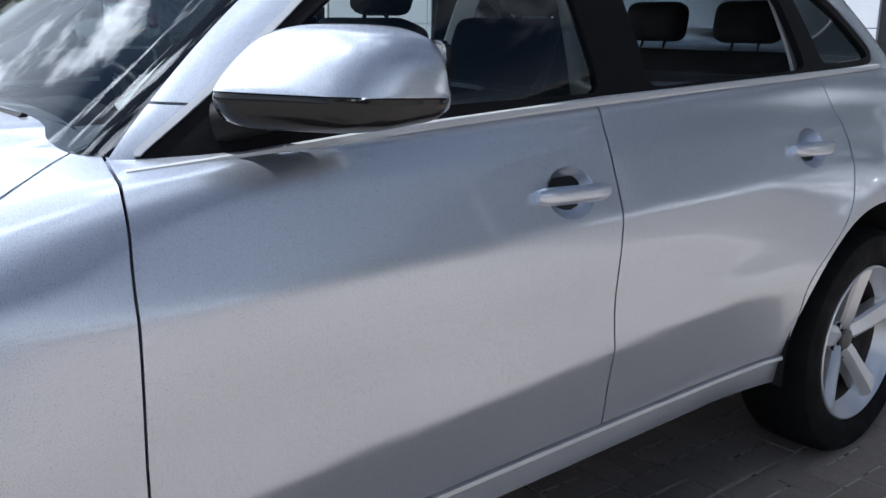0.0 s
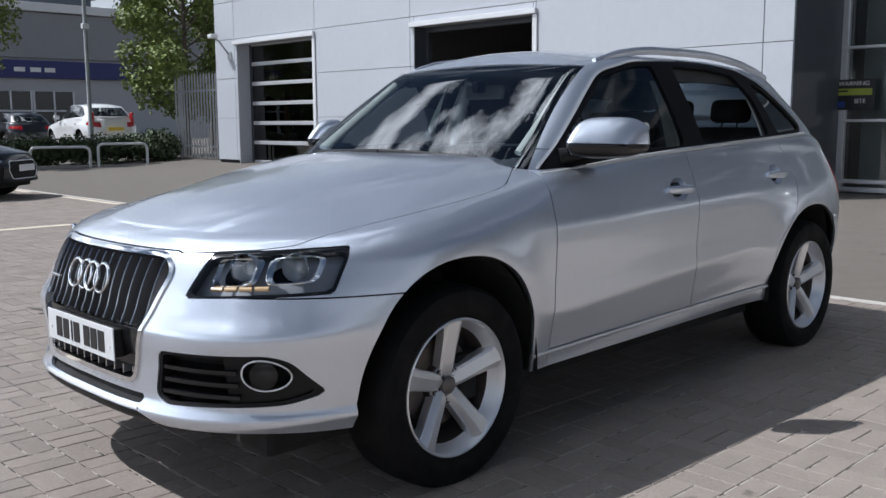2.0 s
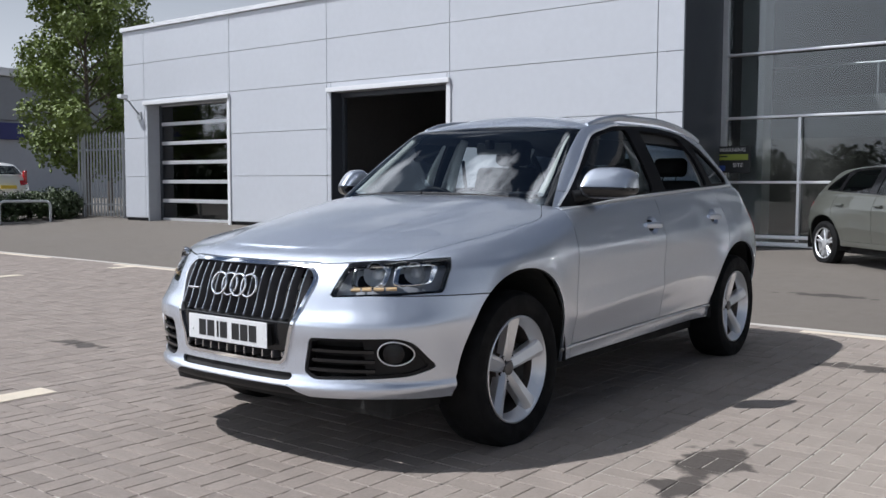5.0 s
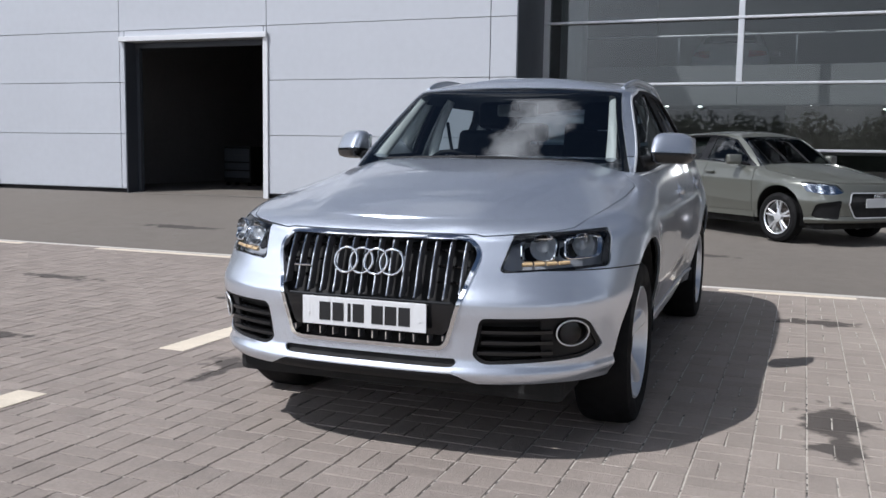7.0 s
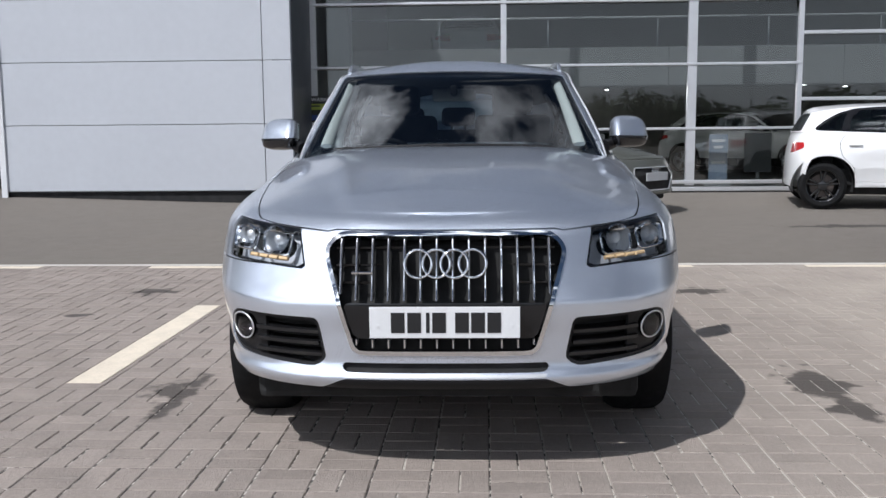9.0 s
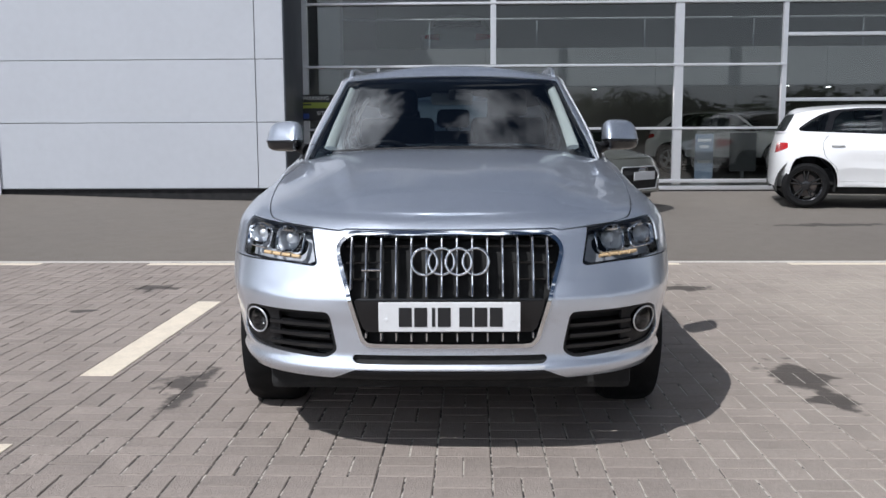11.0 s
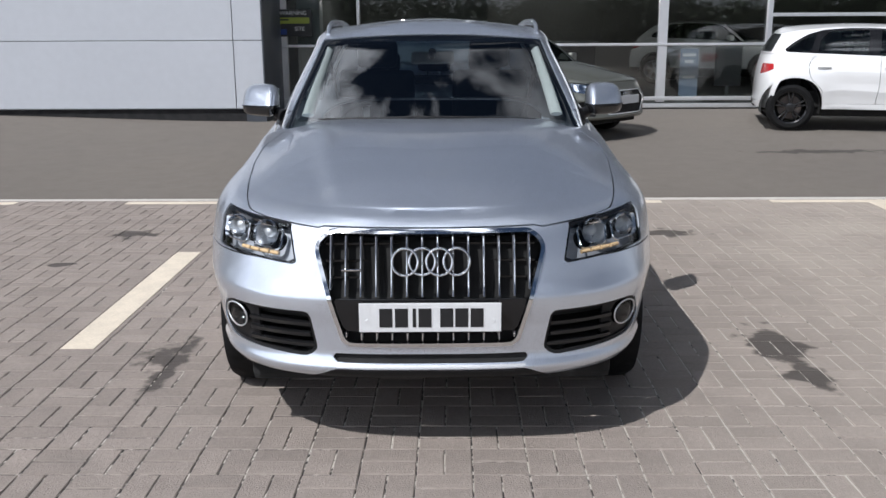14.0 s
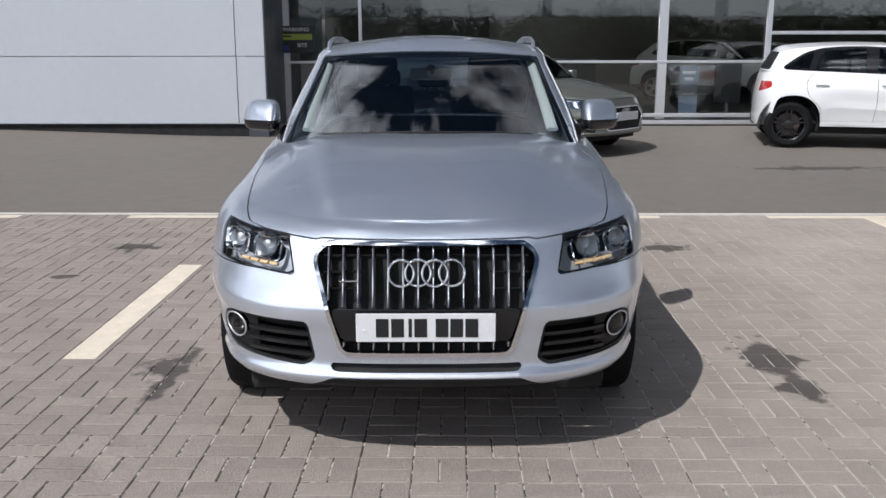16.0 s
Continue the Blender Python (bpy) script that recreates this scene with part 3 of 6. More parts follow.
def shell(zb, zt, nose, tail, width, Lf, pf, Lr, pr, shoulder, crown, spine, nf=56, ns=150, nr=30, nv=60, nt=16, bow=0.0, even=False, section=None):
    """Half of a closed shell (x from 0 out): a skirt that follows the plan, rolled over a shoulder, and a crowned top.
    zb, zt: bottom and top heights by y; nose, tail: y by share of height t and z; width: half width by y, z and t."""
    s = np.concatenate([np.linspace(0, 1, nf), 1 + np.linspace(0, 1, ns)[1:], 2 + np.linspace(0, 1, nr)[1:]])
    rows = []
    tv = np.linspace(0, 1, nv)
    for si in s:
        col = []
        y = np.full(nv, 1.0)
        for _ in range(3):
            z0, z1 = zb(y), zt(y)
            z = z0 + (z1 - z0) * tv
            yn, yt = nose(tv, z), tail(tv, z)
            if si <= 1:
                x, dy = section(si) if section else front_plan(si, 1.0, Lf, pf(z) if callable(pf) else pf)
                y = yn + dy + bow * x * x
            elif si <= 2:
                x = 1.0
                y = (yn + Lf + bow) * (2 - si) + (yt - Lr) * (si - 1)
            else:
                x, dy = front_plan(3 - si, 1.0, Lr, pr)
                y = yt - dy
        h, r = shoulder(y)
        u = np.clip((z - (z1 - h)) / h, 0, 1)
        inset = r * (1 - np.sqrt(np.maximum(0, 1 - u * u)))
        w = width(y, z, tv)
        if si <= 1:
            nx, ny = front_plan(si, 1.0, 1.0, 2)
            px, py = w * x - inset * nx, y + inset * (1 - ny)
        elif si <= 2:
            px, py = w - inset, y
        else:
            nx, ny = front_plan(3 - si, 1.0, 1.0, 2)
            px, py = w * x - inset * nx, y - inset * (1 - ny)
        px = np.maximum(px, 0)
        if si in (0.0, 3.0):
            px = px * 0
        col = [(a, b, c) for a, b, c in zip(px, py, z)]
        ex, ey, ez = col[-1]
        qy = min(max(ey, spine[0]), spine[1])
        if even and si <= 1:
            y0 = rows[0][nv - 1][1] if rows else ey
            qy = y0 + (spine[0] - y0) * si
        zc = float(crown(qy))
        for k in range(1, nt + 1):
            t = k / nt
            col.append((ex * (1 - t), ey + (qy - ey) * t, ez + (zc - ez) * math.sin(t * math.pi / 2)))
        rows.append(col)
    if even:                                               # one smooth crowned top instead of straight ribs
        rim = np.array([c[nv - 1] for c in rows])
        for c in rows:
            for k in range(nv, len(c)):
                x, y, z = c[k]
                xe, zs = np.interp(y, rim[:, 1], rim[:, 0]), np.interp(y, rim[:, 1], rim[:, 2])
                zc = float(crown(y))
                c[k] = (x, y, zc - (zc - zs) * min(1.0, x / max(xe, 1e-4)) ** float(lut(np.array(y), .7, 2.1, 1.45, 4.2)))
    return grid_sheet(rows)


# body: half widths by height, nose line, shoulders and crown
def q_width(y, z, t):
    door = lut(y, 1.2, 0, 1.6, 1, 3.0, 1, 3.4, 0)          # the doors carry a crease above the sill
    zz = z - lut(z, .65, .060, .85, .027) * (y - 2.2) * door
    plain = lut(z, .18, .80, .26, .845, .34, .875, .42, .890, .50, .905, .58, .922, .66, .936, .76, .943, .86, .940, .94, .928, 1.0, .906, 1.06, .884, 1.12, .862, 1.25, .845)
    creased = lut(zz, .18, .80, .26, .850, .34, .884, .40, .889, .44, .896, .50, .907, .56, .921, .59, .9285, .604, .931, .63, .9305, .70, .9305, .80, .936, .86, .939, .905, .9385, .925, .935, .945, .928, 1.0, .909, 1.06, .888, 1.12, .865, 1.25, .845)
    w = plain + (creased - plain) * door
    fl = np.exp(-((np.hypot((y - .95) / .9, z - .40) - .46) / .09) ** 2) + np.exp(-((np.hypot((y - 3.75) / .9, z - .40) - .46) / .09) ** 2)
    slim = lut(y, 0, .985, .9, 1.0, 1.7, .992, 2.6, .990, 3.6, .998, 4.0, .985, 4.3, .962, 4.7, .93)
    lip = lut(y, .5, 1, .65, 0) * (np.exp(-((z - .362) / .016) ** 2) - .6 * np.exp(-((z - .396) / .012) ** 2))
    return w * slim + 0.012 * fl + 0.008 * lip


def q_nose(t, z):
    return lut(z, .16, .10, .26, .06, .32, .025, .355, -.008, .375, -.012, .395, .000, .43, .010, .52, .010, .60, .004, .635, .004, .66, .013, .69, .025, .74, .038, .80, .058, .86, .087, .92, .132, 1.0, .20)


def q_power(z):
    return lut(z, .3, 3.0, .6, 3.0, .74, 2.6, .86, 2.4, 1.2, 2.4)


def q_tail(t, z):
    return lut(z, .16, 4.45, .30, 4.60, .50, 4.645, .75, 4.63, .95, 4.565, 1.10, 4.50, 1.25, 4.43)


def q_top(y):
    return lut(y, 0, .928, .20, .930, .34, .937, .50, .950, .80, .985, 1.10, 1.030, 1.32, 1.062, 1.50, 1.093, 2.0, 1.131, 2.5, 1.158, 3.4, 1.196, 4.1, 1.215, 4.7, 1.20)


def q_shoulder(y):
    return lut(y, 0, .07, .4, .09, 1.0, .15, 1.35, .12, 1.55, .07, 1.95, .035, 3.4, .035, 4.0, .10, 4.7, .14), lut(y, 0, .08, .4, .09, 1.0, .12, 1.35, .08, 1.55, .062, 1.95, .022, 3.4, .022, 4.0, .07, 4.7, .10)


q_body = shell(lambda y: lut(y, 0, .332, .15, .330, .5, .312, .7, .315, 1.3, .335, 1.5, .338, 3.2, .345, 4.0, .34, 4.7, .34), q_top, q_nose, q_tail, q_width, .83, q_power, .62, 2.6, q_shoulder,
               lambda y: lut(y, .13, .908, .20, .930, .3, .957, .45, .997, .62, 1.036, .8, 1.073, 1.1, 1.124, 1.28, 1.148, 1.40, 1.153, 1.6, 1.155, 4.5, 1.2), (.97, 3.9), nt=24, even=True)
# two soft creases run up the bonnet from the grille corners
bv = q_body.v
ridge = lut(bv[:, 1], .1, .36, .5, .46, 1.35, .64)
up = np.clip((ridge - bv[:, 0]) / .06, 0, 1)
bv[:, 2] += np.where((bv[:, 1] < 1.6) & (bv[:, 2] > .9), 0.009 * up * up * (3 - 2 * up) * np.clip((bv[:, 1] - .16) / .3, 0, 1), 0)


# cabin
def c_nose(t, z):
    return 1.308 + 0.545 * t + 0.075 * t * t


def c_tail(t, z):
    return 4.45 - 0.36 * t ** 1.2


def c_top(y):
    return lut(y, 1.3, 1.48, 1.9, 1.538, 2.15, 1.572, 2.5, 1.600, 3.0, 1.602, 3.6, 1.566, 4.0, 1.51, 4.6, 1.41)


def c_width(y, z, t):
    base = lut(y, 1.3, .806, 1.5, .808, 1.7, .820, 2.0, .838, 2.4, .845, 3.2, .835, 3.8, .795, 4.6, .70)
    top = lut(y, 1.3, .615, 1.9, .626, 2.4, .637, 3.2, .632, 3.8, .61, 4.6, .55)
    return base + (top - base) * t ** 1.25


def c_section(u):
    """Plan of the cabin's front: a gently bowed screen, then pillars that turn to the side."""
    return np.interp(u, C_U, C_X), np.interp(u, C_U, C_Y)


def eased(v, n=260, times=3, even=False):
    """A sampled curve with its corners rounded off."""
    for _ in range(times):
        w = np.concatenate((v[n:0:-1] if even else 2 * v[0] - v[n:0:-1], v, 2 * v[-1] - v[-2:-n - 2:-1]))
        c = np.concatenate(([0], np.cumsum(w)))
        v = (c[2 * n + 1:] - c[:-2 * n - 1]) / (2 * n + 1)
    return v


C_U = np.linspace(0, 1, 4001)
C_X = eased(np.interp(C_U, (0, .30, .50, .62, .68, .75, .83, .92, 1), (0, .45, .72, .855, .898, .932, .96, .985, 1)))
C_Y = eased(np.where(C_U < .62, .094 * C_X ** 2, np.interp(C_U, (.62, .68, .75, .83, .92, 1), (.0687, .080, .118, .183, .26, .36))), even=True)
C_Y -= C_Y[0]


c_body = shell(lambda y: lut(y, 1.3, 1.075, 1.5, 1.083, 2.0, 1.123, 2.5, 1.150, 3.4, 1.188, 4.1, 1.205, 4.7, 1.19), c_top, c_nose, c_tail, c_width, .36, 3.4, .55, 2.8,
               lambda y: (0 * y + .05, 0 * y + .05),
               lambda y: lut(y, 2.1, 1.616, 2.4, 1.647, 2.8, 1.656, 3.4, 1.641, 4.0, 1.585, 4.4, 1.51), (2.3, 3.8), nf=90, section=c_section)

q5 = thing("suv", pose(0, 0, 0, 0, 0, 0.85), "silver metallic five-door estate car parked nose out", "car")
GAP = 0.0025
LAMP_IN = lambda z: .498 + (z - .746) * .23
LAMP_TOP = lambda x: .882 + (x - .53) * .075
LAMP_BOT = lambda x: .746 + (x - .498) * .055
LAMP_OUT = lambda z: .428 + (z - .765) * .62


def f_lamp(x, y, z):
    return np.minimum.reduce([x - LAMP_IN(z), LAMP_TOP(x) - z, z - LAMP_BOT(x), LAMP_OUT(z) - y])


GRILLE = rounded([(-.430, .822), (-.378, .874), (.378, .874), (.430, .822), (.322, .458), (-.322, .458)], .035)
FOG = rounded([(.450, .584), (.420, .436), (.462, .408), (.79, .420), (.848, .450), (.812, .566), (.775, .586)], .022)
SLOT = rounded([(-.372, .426), (.372, .426), (.355, .393), (-.355, .393)], .018)
f_grille = lambda x, y, z: np.minimum(inside(x, z, GRILLE), .6 - y)
f_fog = lambda x, y, z: np.minimum(inside(x, z, FOG), .6 - y)
f_slot = lambda x, y, z: np.minimum(inside(x, z, SLOT), .6 - y)


def f_arch(x, y, z, grow=0.0):
    a = 1 - ((np.abs(y - .925) / (.425 + grow)) ** 2.25 + (np.abs(z - .365) / (.472 + grow)) ** 2.25) ** (1 / 2.25)
    b = 1 - ((np.abs(y - 3.735) / (.425 + grow)) ** 2.25 + (np.abs(z - .365) / (.465 + grow)) ** 2.25) ** (1 / 2.25)
    a = np.where(z > .365, a * .42, .425 + grow - np.abs(y - .925))
    b = np.where(z > .365, b * .42, .425 + grow - np.abs(y - 3.735))
    return np.maximum(a, b)


hood_x = lambda y: lut(y, .20, .56, .30, .65, .40, .725, .6, .768, .8, .793, 1.05, .814, 1.22, .815, 1.29, .803, 1.35, .772, 1.42, .728, 1.52, .665)
hood_f = lambda x: np.where(np.abs(x) > .40, LAMP_TOP(np.abs(x)) + .004, .884)


def f_hood(x, y, z):
    edge = np.minimum(hood_x(y) - x, z - hood_f(x))
    return np.minimum(edge, (1.385 + .135 * (x / .68) ** 2.5) - y)


seam_f = lambda z: lut(z, .3, 1.458, .6, 1.452, .9, 1.450, 1.05, 1.465, 1.12, 1.490)
seam_m = lambda z: lut(z, .3, 2.556, .5, 2.540, .75, 2.516, .95, 2.518, 1.2, 2.51)
seam_r = lambda z: lut(z, .3, 3.33, .6, 3.33, .85, 3.52, 1.0, 3.55, 1.25, 3.40)
bump_line = lambda y: .752 - .02 * (y - .43)
skin = q_body.drop(f_arch)
front = skin.keep(lambda x, y, z: seam_f(z) - GAP - y)
hood = skin.keep(lambda x, y, z: f_hood(x, y, z) - GAP)
hood.both().link("bonnet", M_SILVER, q5)
rest = front.drop(lambda x, y, z: f_hood(x, y, z) + GAP).keep(lambda x, y, z: np.maximum(seam_f(z) - .12 - y, .90 - np.abs(x) + 2 * (z < 1.09)))
is_bumper = lambda x, y, z: np.where(x < LAMP_IN(z), .3, np.minimum(bump_line(y) - z, .93 - y))
bumper = rest.keep(lambda x, y, z: is_bumper(x, y, z) - GAP).drop(f_lamp).drop(f_grille).drop(f_fog).drop(f_slot)
lip_z = lambda x: .371 - .06 * np.clip((x - .36) / .12, 0, 1)
bumper.keep(lambda x, y, z: z - lip_z(x)).both().link("front_bumper", M_SILVER, q5)
bumper.drop(lambda x, y, z: z - lip_z(x) + .004).keep(lambda x, y, z: .47 - x).both().link("lower_valance", M_BLACK_PLASTIC, q5, "black plastic lower valance")
fender = rest.drop(lambda x, y, z: is_bumper(x, y, z) + GAP).drop(lambda x, y, z: f_lamp(x, y, z) + GAP)
fender.link("front_wing", M_SILVER, q5)
fender.other().link("front_wing", M_SILVER, q5)
side = skin.keep(lambda x, y, z: y - seam_f(z) - GAP).keep(lambda x, y, z: 1.14 + .012 * (y - 1.5) * 2.2 + .5 * (x > .70) - z)
sill_z = lambda y: .408 + .012 * (y - 1.5)
sill = skin.keep(lambda x, y, z: np.minimum(np.minimum(y - 1.33, 3.4 - y), sill_z(y) - GAP - z)).keep(lambda x, y, z: y - seam_f(z))
doors = side.drop(lambda x, y, z: np.minimum(sill_z(y) + GAP - z, 3.4 - y))
fd = doors.keep(lambda x, y, z: seam_m(z) - GAP - y)
rd = doors.keep(lambda x, y, z: y - seam_m(z) - GAP).keep(lambda x, y, z: seam_r(z) - GAP - y)
qp = doors.keep(lambda x, y, z: y - seam_r(z) - GAP)
door_parts = {}
HANDLES = ((2.372, .985), (3.338, 1.010))


def f_bowl(x, y, z):
    return np.maximum.reduce([1 - np.hypot((y - a) / .072, (z - b) / .052) for a, b in HANDLES]) * .05


bowls = [side.keep(f_bowl).keep(lambda x, y, z, a=a: .2 - np.abs(y - a)) for a, b in HANDLES]
for bw in bowls:
    dpt = np.clip(f_bowl(*bw.v.T) / .05, 0, 1)
    bw.v[:, 0] -= .034 * (1 - (1 - dpt) ** 2)
fd, rd = fd.drop(f_bowl), rd.drop(f_bowl)
for name, sh in (("front_door", fd), ("rear_door", rd), ("rear_quarter", qp), ("sill", sill)):
    for k, sheet in enumerate((sh, sh.other())):
        door_parts[name, k] = sheet.link(name, M_SILVER, q5)
        if "door" in name:
            bw = bowls[name == "rear_door"]
            (bw, bw.other())[k].link("handle_recess", M_SILVER, door_parts[name, k], thick=.004)
            a, b = HANDLES[name == "rear_door"]
            sg = 1 - 2 * k
            bm = bmesh.new()
            rings = []
            for t in np.linspace(-1, 1, 15):
                hw = .019 * (1 - .35 * t ** 8)
                cx = q_width(np.array(a + .105 * t), np.array(b), 0) + .018 - .012 * t ** 4
                rings.append([bm.verts.new((sg * (cx + .010 * math.cos(u)), a + .107 * t, b - .003 * t + hw * math.sin(u))) for u in np.linspace(0, math.tau, 13)[:-1]])
            for r0, r1 in zip(rings, rings[1:]):
                for q in range(12):
                    bm.faces.new((r0[q], r0[(q + 1) % 12], r1[(q + 1) % 12], r1[q]))
            bm.faces.new(rings[0])
            bm.faces.new(rings[-1])
            part("handle", bm, M_SILVER, door_parts[name, k], "silver pull handle", 40)
# near-black sheet under the skin: shade of the panel gaps put into its colour
q_body.drop(lambda x, y, z: f_arch(x, y, z, -.004)).drop(lambda x, y, z: np.minimum(f_lamp(x, y, z), .5 - y)).drop(f_grille).drop(f_fog).drop(lambda x, y, z: np.minimum(z - 1.02 - .02 * (x < .7), y - 1.31)).both().moved(-.016).link("gap_shade_sheet", M_DARK, q5, thick=.004)

# cabin: windscreen, side glass, roof
DLO = rounded([(1.490, 1.083), (1.645, 1.19), (1.93, 1.400), (2.09, 1.512), (2.35, 1.568), (2.7, 1.585), (3.0, 1.584), (3.34, 1.560), (3.58, 1.488), (3.77, 1.375), (3.92, 1.256), (3.88, 1.224), (3.4, 1.202), (2.5, 1.166), (2.0, 1.135)], .06)
f_dlo = lambda x, y, z: np.minimum(inside(y, z, DLO), np.abs(x) - .5)
ws_edge = lambda z: lut(z, 1.10, .757, 1.2, .719, 1.4, .645, 1.57, .594)


def f_ws(x, y, z):
    top = 1.538 + .026 * (1 - (x / .6) ** 2)
    return np.minimum.reduce([ws_edge(z) - x, top - z, z - 1.092, 2.35 - y])


cab = c_body
cab.keep(f_ws).drop(lambda x, y, z: f_ws(x, y, z) - .026).both().moved(-.006).link("screen_border", M_BLACK_GLOSS, q5, "black glass border", .004)
cab.keep(lambda x, y, z: f_ws(x, y, z)).both().moved(-.004).link("windscreen", M_SCREEN, q5, thick=0).visible_shadow = False
f_rear_glass = lambda x, y, z: np.minimum.reduce([inside(x, z, rounded([(-.64, 1.22), (-.53, 1.50), (.53, 1.50), (.64, 1.22)], .05)), y - 3.95])
frame_ = cab.drop(lambda x, y, z: f_ws(x, y, z) + .001).drop(lambda x, y, z: f_dlo(x, y, z) + .001).drop(f_rear_glass)
corner_z = lambda x, y, z: np.minimum(1.187 - .10 * (np.abs(x) - .70) - z, 2.2 - y)
frame_.drop(lambda x, y, z: corner_z(x, y, z) + .002).both().link("roof", M_SILVER, q5, thick=.02)
corner = frame_.keep(lambda x, y, z: corner_z(x, y, z) - .002)
corner.link("wing_corner", M_SILVER, q5, thick=.012)
corner.other().link("wing_corner", M_SILVER, q5, thick=.012)
inner_pillar = frame_.keep(lambda x, y, z: np.minimum(2.2 - y, 1.3 - z))
for sheet in (inner_pillar, inner_pillar.other()):
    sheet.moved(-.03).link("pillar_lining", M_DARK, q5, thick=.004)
cab.keep(f_rear_glass).both().moved(-.003).link("rear_window", M_TINT, q5, thick=0)
PANES = ([(1.70, 1.158), (1.72, 1.225), (1.94, 1.375), (2.10, 1.494), (2.35, 1.544), (2.50, 1.553), (2.53, 1.178)],
         [(2.70, 1.185), (2.67, 1.555), (3.0, 1.553), (3.26, 1.530), (3.38, 1.41), (3.42, 1.215)],
         [(3.53, 1.225), (3.44, 1.50), (3.57, 1.455), (3.74, 1.355), (3.875, 1.252), (3.84, 1.238)])
panes = [rounded(p, .035) for p in PANES]
black = cab.keep(f_dlo)
for p in panes:
    black = black.drop(lambda x, y, z, p=p: inside(y, z, p))
for k, sheet in enumerate((black, black.other())):
    sheet.moved(-.002).link("window_surround", M_SURROUND, q5, thick=.02)
for name, p in zip(("front_door_glass", "rear_door_glass", "quarter_glass"), panes):
    if name == "rear_door_glass":
        continue
    pane = cab.keep(lambda x, y, z: np.minimum(inside(y, z, p) + .006, np.abs(x) - .5)).moved(-.010)
    for sheet in (pane, pane.other()):
        sheet.link(name, M_TINT, q5, thick=0).visible_shadow = False


# wheels
def wheel(y, side, z=.365):
    """A five-spoke alloy wheel with tyre, hub on the outer face; side is +1 or -1."""
    root = new("wheel")
    root.parent = q5
    root.matrix_local = pose(side * .80, y, z, 0, 0, 0 if side > 0 else 180)
    R = .365
    v, f = revolve([(-.105, .235), (-.118, .265), (-.122, .31), (-.112, .345), (-.085, .361), (-.04, R), (.0, R), (.04, R), (.085, .361), (.112, .345), (.122, .31), (.117, .275), (.108, .254), (.100, .249), (.085, .242), (.0, .228), (-.08, .23)], 72, "x", True)
    link("tyre", v, f, M_TYRE, root, "black rubber tyre", 35)
    v, f = revolve([(.050, .212), (.088, .232), (.106, .2385), (.112, .2440), (.109, .2495), (.095, .2495), (.07, .240), (.045, .222)], 72, "x", True)
    link("rim", v, f, M_ALLOY, root, "silver alloy rim", 35)
    v, f = revolve([(.052, .220), (.03, .218), (-.09, .216), (-.09, .206), (.03, .208), (.050, .212)], 60, "x", True)
    link("rim_barrel", v, f, M_DISC, root, "dark inner barrel", 35)
    bm = bmesh.new()
    for k in range(5):
        m = Matrix.Rotation(k * math.tau / 5, 4, "X")
        prof = ((.028, .030, .046), (.062, .034, .058), (.085, .0345, .064), (.13, .036, .073), (.185, .039, .086), (.215, .043, .092), (.236, .052, .096))
        ring = []
        for rad, hw, x in prof:
            ring.append([bm.verts.new(m @ Vector(c)) for c in ((x - .05, -hw, rad), (x - .012, -hw, rad), (x - .002, -hw * .80, rad), (x + .009, hw * .30, rad), (x - .004, hw * .86, rad), (x - .012, hw, rad), (x - .05, hw, rad))])
        for a, b in zip(ring, ring[1:]):
            for q in range(7):
                bm.faces.new((a[q], a[(q + 1) % 7], b[(q + 1) % 7], b[q]))
        bm.faces.new(ring[0])
        bm.faces.new(ring[-1][::-1])
    part("spokes", bm, M_ALLOY, root, smooth=28)
    v, f = revolve([(.0, .072), (.040, .070), (.046, .062), (.040, .040), (.048, .034)], 40)
    link("hub", v, f, M_ALLOY, root, smooth=35)
    v, f = revolve([(.044, .035), (.060, .033), (.065, .026), (.066, 0)], 32)
    link("centre_cap", v, f, M_CAP, root, "grey centre cap", 35)
    for k in range(5):
        a = (k + .5) * math.tau / 5
        cy, cz = .053 * math.sin(a), .053 * math.cos(a)
        pocket = revolve([(.030, .0), (.030, .0125), (.050, .0135), (.052, .0155), (.030, .016)], 16)
        link("bolt_pocket", [(px, py + cy, pz + cz) for px, py, pz in pocket[0]], pocket[1], M_DARK, root)
        part("wheel_bolt", tube([(.028, cy, cz), (.046, cy, cz)], .009, 6), M_DISC, root)
    v, f = revolve([(-.02, .05), (-.02, .168), (.004, .160), (.004, .08), (.03, .075), (.03, .0)], 48)
    link("brake_disc", v, f, M_DISC, root, "grey steel brake disc", 35)
    part("brake_caliper", box(-.05, .03, .07, .18, -.09, .09, .015), M_DARK, root)
    v, f = revolve([(-.03, .222), (-.03, .0)], 40)
    link("wheel_back", v, f, M_DARK, root)
    return root


for y in (.932, 3.775):
    for sd in (1, -1):
        wheel(y, sd)
# arch liners and floor pan
for y, ry in ((.925, .44), (3.735, .44)):
    for sd in (1, -1):
        prof = [(y + ry * math.cos(a), .365 + .485 * math.sin(a)) for a in np.linspace(-.06, math.pi + .06, 30)]
        vs = [(sd * x, a, b) for a, b in prof for x in (float(lut(np.array(a), .45, .80, .6, .86, .8, .90, .95, .912, 3.9, .912, 4.05, .885, 4.2, .84)), .50)]
        fs = [(2 * i, 2 * i + 1, 2 * i + 3, 2 * i + 2) for i in range(len(prof) - 1)]
        vs += [(sd * .50, y, .365)]
        fs += [(2 * i + 1, len(vs) - 1, 2 * i + 3) for i in range(len(prof) - 1)]
        link("arch_liner", vs, fs, M_DARK, q5)
